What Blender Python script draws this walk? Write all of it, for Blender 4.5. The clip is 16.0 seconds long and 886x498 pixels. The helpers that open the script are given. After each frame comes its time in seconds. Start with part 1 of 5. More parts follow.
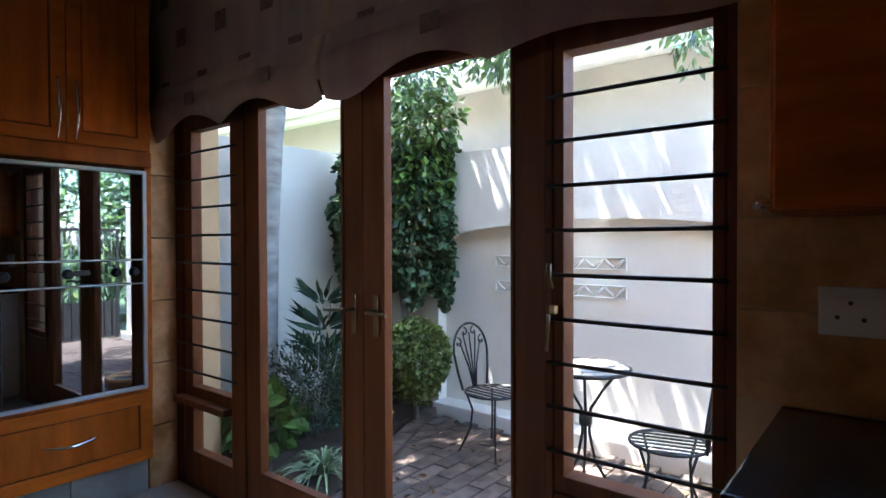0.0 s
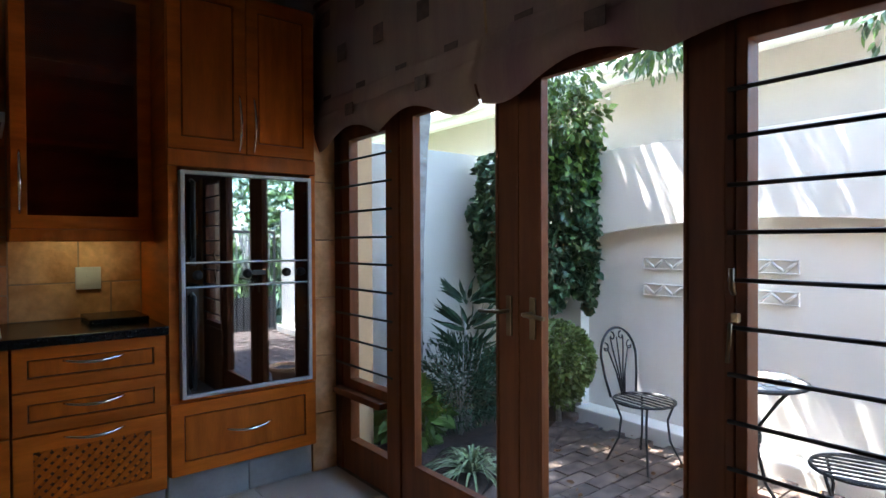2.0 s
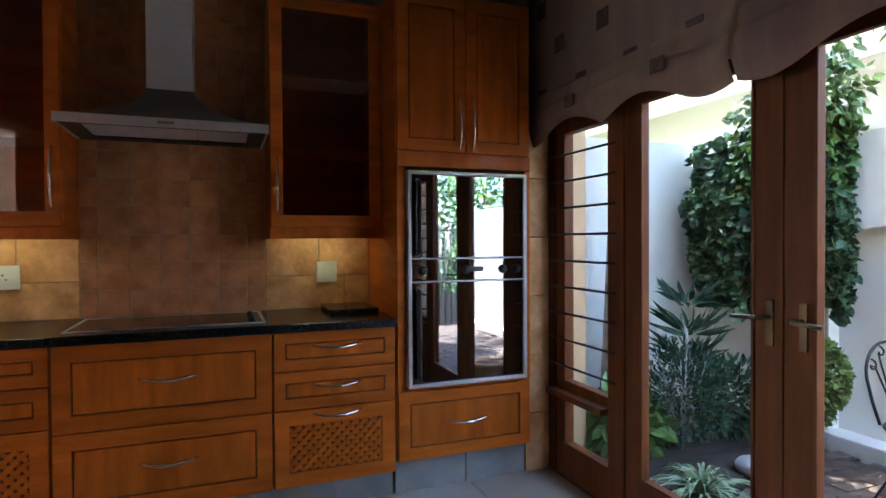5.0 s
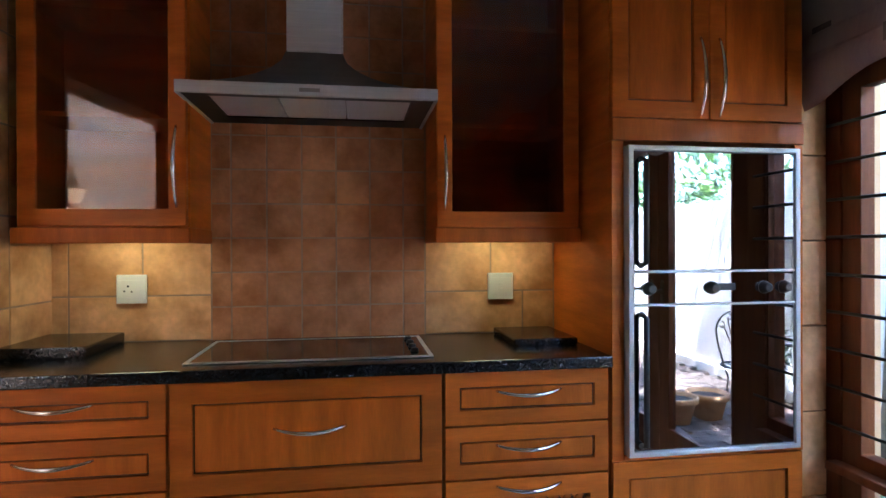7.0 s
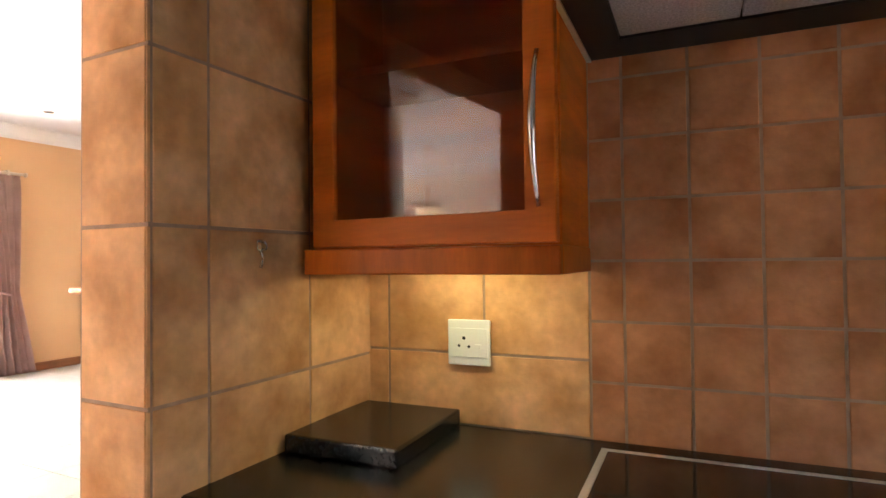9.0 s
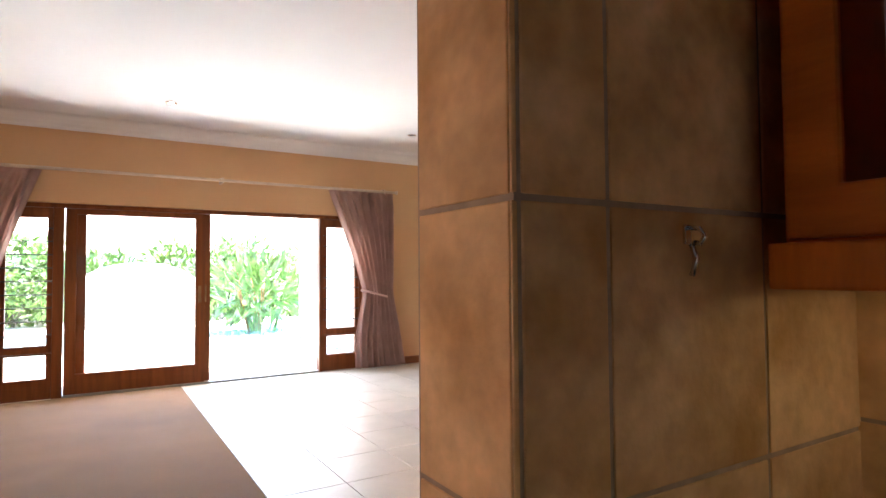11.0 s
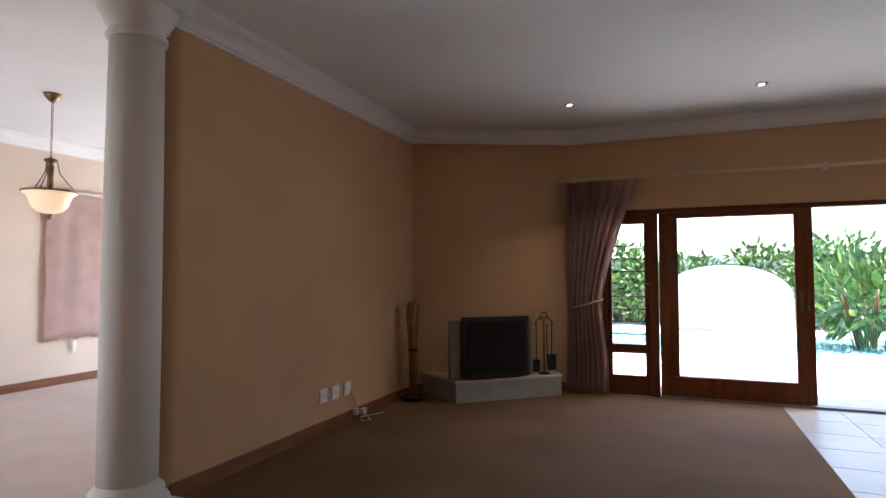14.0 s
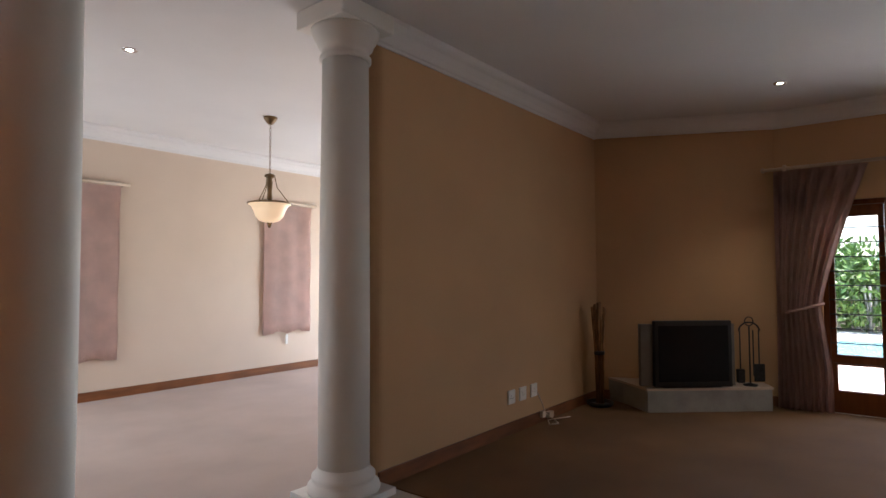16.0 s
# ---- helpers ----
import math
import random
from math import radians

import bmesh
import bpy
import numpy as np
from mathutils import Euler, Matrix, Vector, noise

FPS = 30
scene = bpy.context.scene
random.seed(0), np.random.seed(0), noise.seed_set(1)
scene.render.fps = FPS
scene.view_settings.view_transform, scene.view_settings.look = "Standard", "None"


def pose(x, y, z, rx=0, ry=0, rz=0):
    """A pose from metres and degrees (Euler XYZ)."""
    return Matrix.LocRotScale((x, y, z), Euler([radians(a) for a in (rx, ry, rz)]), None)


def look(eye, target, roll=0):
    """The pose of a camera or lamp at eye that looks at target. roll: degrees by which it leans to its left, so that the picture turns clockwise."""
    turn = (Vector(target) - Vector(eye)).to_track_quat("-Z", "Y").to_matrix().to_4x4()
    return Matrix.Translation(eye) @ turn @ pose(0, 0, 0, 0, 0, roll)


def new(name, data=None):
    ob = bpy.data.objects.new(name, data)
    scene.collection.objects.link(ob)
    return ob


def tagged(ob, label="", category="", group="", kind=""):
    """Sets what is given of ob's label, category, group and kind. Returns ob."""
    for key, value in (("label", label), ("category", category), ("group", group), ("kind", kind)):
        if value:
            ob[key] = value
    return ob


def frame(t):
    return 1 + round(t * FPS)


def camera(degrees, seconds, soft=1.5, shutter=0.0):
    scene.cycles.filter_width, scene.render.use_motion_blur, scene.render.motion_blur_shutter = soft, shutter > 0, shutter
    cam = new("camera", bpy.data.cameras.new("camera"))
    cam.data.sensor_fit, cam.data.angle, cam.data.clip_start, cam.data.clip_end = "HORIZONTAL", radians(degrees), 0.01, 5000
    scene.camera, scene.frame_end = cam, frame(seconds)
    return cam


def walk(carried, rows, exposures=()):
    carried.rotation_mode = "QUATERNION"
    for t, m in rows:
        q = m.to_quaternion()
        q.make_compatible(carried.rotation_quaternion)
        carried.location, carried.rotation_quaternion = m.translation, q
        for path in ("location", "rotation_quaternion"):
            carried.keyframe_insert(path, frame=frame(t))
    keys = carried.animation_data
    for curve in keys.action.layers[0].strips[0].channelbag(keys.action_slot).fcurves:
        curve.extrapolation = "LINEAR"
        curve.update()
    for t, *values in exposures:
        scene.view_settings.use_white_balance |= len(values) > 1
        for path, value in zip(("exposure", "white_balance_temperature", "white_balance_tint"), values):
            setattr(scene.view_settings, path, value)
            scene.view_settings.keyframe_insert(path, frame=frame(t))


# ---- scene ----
cam = camera(75.5, 16.0)
PATH = [
    (0, (0.485, 0.137, 1.317), (2.047, 1.386, 1.29), -0.2),
    (0.5, (0.463, 0.162, 1.323), (1.976, 1.47, 1.293), -0.2),
    (1, (0.435, 0.182, 1.324), (1.874, 1.571, 1.297), -0.2),
    (1.5, (0.417, 0.205, 1.329), (1.768, 1.679, 1.301), -0.3),
    (2, (0.406, 0.222, 1.326), (1.659, 1.78, 1.301), -0.3),
    (2.5, (0.387, 0.232, 1.327), (1.542, 1.865, 1.303), -0.3),
    (3, (0.378, 0.241, 1.325), (1.429, 1.938, 1.302), -0.4),
    (3.5, (0.368, 0.25, 1.322), (1.317, 2.011, 1.302), -0.4),
    (4, (0.349, 0.265, 1.318), (1.193, 2.078, 1.299), -0.4),
    (6.5, (0.178, 0.953, 1.321), (0.666, 2.892, 1.3), -0.2),
    (7, (0.188, 1.254, 1.32), (0.493, 3.231, 1.313), -0.2),
    (7.5, (0.145, 1.559, 1.354), (0.215, 3.558, 1.35), -0.1),
    (8, (0.063, 1.844, 1.352), (-0.077, 3.839, 1.363), -0.2),
    (8.5, (-0.041, 2.145, 1.373), (-0.505, 4.09, 1.394), -0.4),
    (9, (-0.179, 2.376, 1.366), (-0.98, 4.208, 1.407), -0.6),
    (9.5, (-0.34, 2.547, 1.358), (-1.361, 4.266, 1.416), -0.7),
    (11.8, (-0.905, 2.782, 1.365), (-2.801, 3.417, 1.442), -0.3),
    (12, (-0.995, 2.814, 1.366), (-2.932, 3.304, 1.444), -0.3),
    (12.2, (-1.05, 2.856, 1.373), (-3.023, 3.173, 1.453), -0.3),
    (12.5, (-1.086, 2.881, 1.387), (-3.083, 2.942, 1.469), -0.3),
    (13, (-1.179, 2.81, 1.399), (-3.159, 2.533, 1.481), -0.1),
    (13.5, (-1.212, 2.728, 1.386), (-3.15, 2.241, 1.474), -0.1),
    (14, (-1.24, 2.667, 1.382), (-3.127, 2.01, 1.474), -0.1),
    (14.5, (-1.272, 2.647, 1.383), (-3.094, 1.829, 1.474), -0.2),
    (15, (-1.251, 2.564, 1.369), (-3.004, 1.605, 1.467), -0.2),
    (15.5, (-1.256, 2.556, 1.382), (-2.931, 1.467, 1.476), -0.2),
    (16, (-1.205, 2.49, 1.387), (-2.828, 1.323, 1.482), -0.2),
]
walk(cam, [(t, look(eye, target, roll)) for t, eye, target, roll in PATH],
     [(0.0, 4.3, 6000, 8), (4.0, 4.5, 6200, 8), (6.5, 5.45, 5600, 10), (8.0, 5.68, 6200, 10), (9.5, 6.0, 6500, 10), (12.0, 3.5, 6350, 12), (12.5, 3.38, 6300, 12), (13.5, 3.0, 6100, 12), (15.0, 2.4, 5900, 12), (16.0, 2.45, 6300, 12)])

# The lounge and dining room stand at a slight angle to the kitchen.
LM = pose(0.0662, -0.3999, 0, 0, 0, -3.0)
KITCHEN = pose(0, 0, 0)

# ---- light ----
world = bpy.data.worlds.new("world")
scene.world = world
world.use_nodes = True
wn = world.node_tree
sky = wn.nodes.new("ShaderNodeTexSky")
sky.sky_type, sky.sun_disc = "NISHITA", False
sky.sun_elevation, sky.sun_rotation = radians(67.5), radians(-14)
wn.links.new(sky.outputs[0], wn.nodes["Background"].inputs[0])
wn.nodes["Background"].inputs[1].default_value = 0.15

sun = new("sun", bpy.data.lights.new("sun", "SUN"))
sun.data.energy, sun.data.angle, sun.data.color = 3.9, radians(0.6), (1.0, 0.96, 0.9)
sun.matrix_world = look((0, 0, 10), (0.10, -0.40, 9.0))


def area_light(name, m, sx, sy, watts, color):
    data = bpy.data.lights.new(name, "AREA")
    data.shape, data.size, data.size_y, data.energy, data.color = "RECTANGLE", sx, sy, watts, color
    ob = new(name, data)
    ob.matrix_world = m
    return ob


def point_light(name, m, watts, color, radius=0.03):
    data = bpy.data.lights.new(name, "POINT")
    data.energy, data.color, data.shadow_soft_size = watts, color, radius
    ob = new(name, data)
    ob.matrix_world = m
    return ob


def spot_light(name, m, watts, color, degrees=90):
    data = bpy.data.lights.new(name, "SPOT")
    data.energy, data.color, data.shadow_soft_size, data.spot_size, data.spot_blend = watts, color, 0.03, radians(degrees), 0.6
    ob = new(name, data)
    ob.matrix_world = m
    return ob


# ---- materials ----
def material(name, base, rough=0.5, metal=0.0, var=0.15, scale=6.0, fine=60.0, bump=0.0, stretch=(1, 1, 1), tint=None, per_object=0.0, coat=0.0, spec=0.5):
    """Two scales of noise vary the colour; bump gives fine relief."""
    mat = bpy.data.materials.new(name)
    mat.use_nodes = True
    nt = mat.node_tree
    b = nt.nodes["Principled BSDF"]
    b.inputs["Roughness"].default_value, b.inputs["Metallic"].default_value = rough, metal
    b.inputs["Coat Weight"].default_value = coat
    b.inputs["Specular IOR Level"].default_value = spec
    tc = nt.nodes.new("ShaderNodeTexCoord")
    mp = nt.nodes.new("ShaderNodeMapping")
    mp.inputs["Scale"].default_value = stretch
    info = nt.nodes.new("ShaderNodeObjectInfo")
    shift = nt.nodes.new("ShaderNodeVectorMath")
    shift.operation = "SCALE"
    comb = nt.nodes.new("ShaderNodeCombineXYZ")
    for k in range(3):
        nt.links.new(info.outputs["Random"], comb.inputs[k])
    nt.links.new(comb.outputs[0], shift.inputs[0])
    shift.inputs["Scale"].default_value = 37.0 if per_object else 0.0
    add = nt.nodes.new("ShaderNodeVectorMath")
    nt.links.new(tc.outputs["Object"], add.inputs[0])
    nt.links.new(shift.outputs[0], add.inputs[1])
    nt.links.new(add.outputs[0], mp.inputs[0])
    n1, n2 = nt.nodes.new("ShaderNodeTexNoise"), nt.nodes.new("ShaderNodeTexNoise")
    n1.inputs["Scale"].default_value, n1.inputs["Detail"].default_value = scale, 4
    n2.inputs["Scale"].default_value, n2.inputs["Detail"].default_value = fine, 3
    nt.links.new(mp.outputs[0], n1.inputs[0])
    nt.links.new(mp.outputs[0], n2.inputs[0])
    ramp = nt.nodes.new("ShaderNodeMix")
    ramp.data_type = "RGBA"
    other = tint or tuple(c * (1 - var * 1.6) for c in base)
    lighter = tuple(min(1.0, c * (1 + var)) for c in base)
    ramp.inputs[6].default_value, ramp.inputs[7].default_value = (*other, 1), (*lighter, 1)
    mr = nt.nodes.new("ShaderNodeMapRange")
    mr.inputs[1].default_value, mr.inputs[2].default_value = 0.32, 0.68
    nt.links.new(n1.outputs[0], mr.inputs[0])
    nt.links.new(mr.outputs[0], ramp.inputs[0])
    fin = nt.nodes.new("ShaderNodeMix")
    fin.data_type, fin.blend_type = "RGBA", "MULTIPLY"
    fin.inputs[0].default_value = min(1.0, var * 1.5)
    nt.links.new(ramp.outputs[2], fin.inputs[6])
    nt.links.new(n2.outputs[0], fin.inputs[7])
    hsv = nt.nodes.new("ShaderNodeHueSaturation")
    gain = nt.nodes.new("ShaderNodeMapRange")
    gain.inputs[3].default_value, gain.inputs[4].default_value = 1 - per_object, 1 + per_object
    nt.links.new(info.outputs["Random"], gain.inputs[0])
    nt.links.new(gain.outputs[0], hsv.inputs["Value"])
    nt.links.new(fin.outputs[2], hsv.inputs["Color"])
    nt.links.new(hsv.outputs[0], b.inputs["Base Color"])
    if bump:
        bp = nt.nodes.new("ShaderNodeBump")
        bp.inputs["Strength"].default_value, bp.inputs["Distance"].default_value = min(1.0, bump), 0.004
        nt.links.new(n2.outputs[0], bp.inputs["Height"])
        nt.links.new(bp.outputs[0], b.inputs["Normal"])
    return mat


def glow(name, color, strength):
    mat = bpy.data.materials.new(name)
    mat.use_nodes = True
    b = mat.node_tree.nodes["Principled BSDF"]
    b.inputs["Base Color"].default_value = (*color, 1)
    b.inputs["Emission Color"].default_value = (*color, 1)
    b.inputs["Emission Strength"].default_value = strength
    return mat


def clear_glass(name, tint=(1, 1, 1), gloss=0.08):
    """A thin pane: mostly clear, with a mirror share."""
    mat = bpy.data.materials.new(name)
    mat.use_nodes = True
    nt = mat.node_tree
    out = nt.nodes["Material Output"]
    nt.nodes.remove(nt.nodes["Principled BSDF"])
    a, g, m = nt.nodes.new("ShaderNodeBsdfTransparent"), nt.nodes.new("ShaderNodeBsdfGlossy"), nt.nodes.new("ShaderNodeMixShader")
    a.inputs[0].default_value = (*tint, 1)
    g.inputs["Roughness"].default_value = 0.01
    f, p, s = nt.nodes.new("ShaderNodeLayerWeight"), nt.nodes.new("ShaderNodeMath"), nt.nodes.new("ShaderNodeMath")
    p.operation, s.operation = "POWER", "MULTIPLY_ADD"
    p.inputs[1].default_value = 4.0
    s.inputs[1].default_value, s.inputs[2].default_value = 0.4, gloss
    nt.links.new(f.outputs["Facing"], p.inputs[0])
    nt.links.new(p.outputs[0], s.inputs[0])
    nt.links.new(s.outputs[0], m.inputs[0])
    nt.links.new(a.outputs[0], m.inputs[1])
    nt.links.new(g.outputs[0], m.inputs[2])
    nt.links.new(m.outputs[0], out.inputs[0])
    return mat


WOOD = material("cherry_wood", (0.60, 0.138, 0.008), 0.5, var=0.18, scale=2.2, fine=22, stretch=(1, 1, 7), per_object=0.12, coat=0.03, spec=0.2)
WOOD_H = material("cherry_wood_across", (0.60, 0.138, 0.008), 0.5, var=0.18, scale=2.2, fine=22, stretch=(7, 1, 1), per_object=0.12, coat=0.03, spec=0.2)
MERANTI = material("window_hardwood", (0.17, 0.049, 0.013), 0.5, var=0.18, scale=3, fine=40, stretch=(6, 6, 0.5), per_object=0.08, coat=0.0, spec=0.18)
# Wood hue darkened, so gaps and recesses carry painted shade.
GROOVE = material("groove_shade", (0.10, 0.024, 0.006), 0.6, var=0.1)
GRANITE = material("black_granite", (0.018, 0.019, 0.02), 0.22, var=0.3, scale=120, fine=300, spec=0.5)
# Two tile colours; their tone gap also carries the hob wall's deeper shade.
TILE = material("ochre_stone_tile", (0.78, 0.43, 0.20), 0.7, var=0.24, scale=7, fine=34, bump=0.5, tint=(0.58, 0.265, 0.085), per_object=0.10, spec=0.3)
TILE_SMALL = material("red_brown_tile", (0.56, 0.245, 0.105), 0.68, var=0.2, scale=9, fine=45, bump=0.5, tint=(0.41, 0.15, 0.05), per_object=0.05, spec=0.3)
GROUT = material("tile_grout", (0.42, 0.26, 0.16), 0.85, var=0.12, scale=20, bump=0.2)
FLOOR_TILE = material("cream_floor_tile", (0.53, 0.465, 0.39), 0.38, var=0.06, scale=3, fine=40, per_object=0.04)
FLOOR_GROUT = material("floor_grout", (0.22, 0.19, 0.15), 0.9, var=0.1)
PLINTH_TILE = material("grey_plinth_tile", (0.36, 0.36, 0.34), 0.35, var=0.1, scale=6, per_object=0.05)
STEEL = material("brushed_steel", (0.70, 0.70, 0.71), 0.36, 0.6, var=0.05, scale=4, fine=120, stretch=(1, 30, 30))
CHROME = material("satin_chrome", (0.72, 0.72, 0.73), 0.2, 1.0, var=0.03)
OVEN_TRIM = material("satin_aluminium", (0.60, 0.60, 0.61), 0.5, 0.5, var=0.04)
DARK_STEEL = material("dark_hood_metal", (0.30, 0.28, 0.26), 0.42, 0.6, var=0.08)
FILTER = material("filter_mesh", (0.76, 0.76, 0.78), 0.5, 0.25, var=0.2, scale=200, fine=400, bump=0.6)
MIRROR_GLASS = material("mirror_oven_glass", (0.30, 0.335, 0.39), 0.02, 1.0, var=0.02)
HOB_GLASS = material("hob_black_glass", (0.012, 0.012, 0.013), 0.06, var=0.1, spec=0.6)
BLACK = material("black_plastic", (0.012, 0.012, 0.013), 0.4, var=0.2)
WHITE_PLASTIC = material("white_plastic", (0.78, 0.77, 0.72), 0.35, var=0.03)
BLIND = material("blind_fabric", (0.40, 0.27, 0.19), 0.9, var=0.14, scale=7, fine=120, bump=0.4, stretch=(1, 1, 0.06), tint=(0.33, 0.19, 0.18))
BLIND_SQUARE = material("blind_square_print", (0.14, 0.085, 0.06), 0.9, var=0.2, scale=30, fine=180, bump=0.3)
PAINT = material("beige_wall_paint", (0.56, 0.345, 0.175), 0.75, var=0.035, scale=1.2, fine=90, bump=0.08)
CREAM = material("cream_wall_paint", (0.66, 0.54, 0.43), 0.75, var=0.03, scale=1.2, fine=90, bump=0.08)
CEILING = material("white_ceiling_paint", (0.71, 0.70, 0.69), 0.85, var=0.025, scale=1.0, fine=80, bump=0.05)
PLASTER = material("white_plaster", (0.74, 0.71, 0.66), 0.7, var=0.03, scale=2, fine=70, bump=0.1)
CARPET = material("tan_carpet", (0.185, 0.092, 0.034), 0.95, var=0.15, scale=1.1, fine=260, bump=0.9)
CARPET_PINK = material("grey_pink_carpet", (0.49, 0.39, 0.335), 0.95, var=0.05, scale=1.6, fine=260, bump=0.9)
CURTAIN = material("mauve_curtain", (0.48, 0.30, 0.25), 0.85, var=0.10, scale=3, fine=160, bump=0.3)
BLIND_PINK = material("pink_blind_fabric", (0.76, 0.54, 0.47), 0.9, var=0.07, scale=4, fine=160, bump=0.3)
SKIRT = material("skirting_wood", (0.23, 0.08, 0.025), 0.4, var=0.18, scale=3, fine=40, stretch=(1, 1, 6))
BRASS = material("antique_brass", (0.24, 0.16, 0.085), 0.38, 0.9, var=0.2)
PALE_WOOD = material("pale_door_wood", (0.42, 0.22, 0.085), 0.45, var=0.18, scale=3, fine=40, stretch=(6, 6, 0.6))
ROD = material("curtain_rod_wood", (0.60, 0.48, 0.36), 0.4, var=0.1)
SCREEN = material("television_screen", (0.008, 0.009, 0.011), 0.2, var=0.05, spec=0.25)
SILVER_PLASTIC = material("silver_plastic", (0.17, 0.145, 0.125), 0.45, var=0.08)
STRAW = material("dry_reed", (0.36, 0.17, 0.06), 0.8, var=0.3, per_object=0.2)
IRON = material("wrought_iron", (0.045, 0.046, 0.049), 0.5, 0.6, var=0.3, scale=30)
BAR_IRON = material("burglar_bar_paint", (0.03, 0.022, 0.018), 0.45, var=0.2)
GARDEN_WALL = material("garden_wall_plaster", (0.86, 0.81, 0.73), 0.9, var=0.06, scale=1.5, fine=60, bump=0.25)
NEIGHBOUR = material("cream_house_plaster", (0.52, 0.48, 0.42), 0.9, var=0.06, scale=1.5, fine=60, bump=0.25)
# Garden plaster toned down: the north wall's shade is in its colour.
GARDEN_SHADE = material("shaded_garden_plaster", (0.68, 0.655, 0.60), 0.9, var=0.06, scale=1.5, fine=60, bump=0.25)
BRICK = material("paving_brick", (0.17, 0.12, 0.095), 0.88, var=0.4, scale=9, fine=120, bump=0.5, per_object=0.22)
SAND = material("joint_sand", (0.13, 0.10, 0.078), 0.95, var=0.25, scale=12, bump=0.5)
SOIL = material("garden_soil", (0.07, 0.047, 0.033), 0.95, var=0.4, scale=14, fine=90, bump=1.0)
BARK = material("pale_bark", (0.40, 0.38, 0.36), 0.85, var=0.22, scale=5, fine=45, bump=0.6, stretch=(1, 1, 2.5), tint=(0.22, 0.21, 0.2))
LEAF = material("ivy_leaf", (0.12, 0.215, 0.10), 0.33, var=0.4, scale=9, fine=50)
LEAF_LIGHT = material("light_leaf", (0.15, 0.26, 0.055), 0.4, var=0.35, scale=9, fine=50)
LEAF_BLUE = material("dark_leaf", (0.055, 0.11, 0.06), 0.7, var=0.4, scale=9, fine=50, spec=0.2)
LEAF_BALL = material("clipped_shrub_leaf", (0.22, 0.29, 0.075), 0.4, var=0.35, scale=14, fine=50)
LEAF_STRIPE = material("striped_leaf", (0.28, 0.38, 0.18), 0.4, var=0.4, scale=20, fine=50)
PATIO = material("pale_patio_paving", (0.72, 0.69, 0.63), 0.8, var=0.08, scale=3, fine=50)
WATER = material("pool_water", (0.25, 0.50, 0.55), 0.05, var=0.08, scale=4)
GRASS = material("lawn", (0.07, 0.12, 0.035), 0.9, var=0.4, scale=2, fine=80, bump=1)
LAMP_GLASS = glow("lamp_glass", (1.0, 0.76, 0.50), 0.07)
LED = glow("downlight_glow", (1.0, 0.93, 0.8), 12.0)
STRIP = glow("cabinet_light_glow", (0.95, 1.0, 0.52), 0.2)
SPOT_GLOW = glow("spot_bulb", (1.0, 0.85, 0.62), 40.0)
GLASS = clear_glass("window_glass", gloss=0.015)
CAB_GLASS = clear_glass("tinted_cabinet_glass", (0.76, 0.62, 0.5), 0.045)


# ---- builders ----
def box(bm, a, b, bevel=0.0, m=None):
    lo = [min(p, q) for p, q in zip(a, b)]
    hi = [max(p, q) for p, q in zip(a, b)]
    made = bmesh.ops.create_cube(bm, size=1)["verts"]
    for v in made:
        v.co = Vector([lo[k] + (v.co[k] + 0.5) * (hi[k] - lo[k]) for k in range(3)])
    if bevel:
        edges = list({e for v in made for e in v.link_edges})
        got = bmesh.ops.bevel(bm, geom=edges, offset=bevel, segments=2, affect="EDGES", profile=0.6)
        made = list({v for f in got["faces"] for v in f.verts} | {v for v in made if v.is_valid})
    if m is not None:
        bmesh.ops.transform(bm, matrix=m, verts=[v for v in made if v.is_valid])
    return bm


def tube(bm, pts, r, seg=8, closed=False):
    """A round bar along a line of points; r may be one radius or one a point."""
    pts = [Vector(p) for p in pts]
    n = len(pts)
    radii = r if isinstance(r, (list, tuple)) else [r] * n
    rings, up = [], None
    for k, p in enumerate(pts):
        d = (pts[(k + 1) % n] - pts[k - 1]) if closed else (pts[min(k + 1, n - 1)] - pts[max(k - 1, 0)])
        d = d.normalized() if d.length > 1e-9 else Vector((0, 0, 1))
        if up is None:
            up = Vector((0, 0, 1)) if abs(d.z) < 0.9 else Vector((1, 0, 0))
        side = d.cross(up)
        side = side.normalized() if side.length > 1e-6 else d.orthogonal().normalized()
        up = side.cross(d).normalized()
        rings.append([bm.verts.new(p + (side * math.cos(a) + up * math.sin(a)) * radii[k]) for a in [2 * math.pi * j / seg for j in range(seg)]])
    for k in range(n if closed else n - 1):
        a, b = rings[k], rings[(k + 1) % n]
        for j in range(seg):
            f = bm.faces.new((a[j], a[(j + 1) % seg], b[(j + 1) % seg], b[j]))
            f.smooth = True
    if not closed:
        bm.faces.new(rings[0][::-1])
        bm.faces.new(rings[-1])
    return bm


def lathe(bm, profile, at=(0, 0, 0), seg=32, cap=True):
    """Turn a profile of (radius, height) about the upright through at."""
    rings = [[bm.verts.new((at[0] + r * math.cos(2 * math.pi * j / seg), at[1] + r * math.sin(2 * math.pi * j / seg), at[2] + z)) for j in range(seg)] for r, z in profile]
    for a, b in zip(rings, rings[1:]):
        for j in range(seg):
            f = bm.faces.new((a[j], a[(j + 1) % seg], b[(j + 1) % seg], b[j]))
            f.smooth = True
    if cap:
        bm.faces.new(rings[0][::-1])
        bm.faces.new(rings[-1])
    return bm


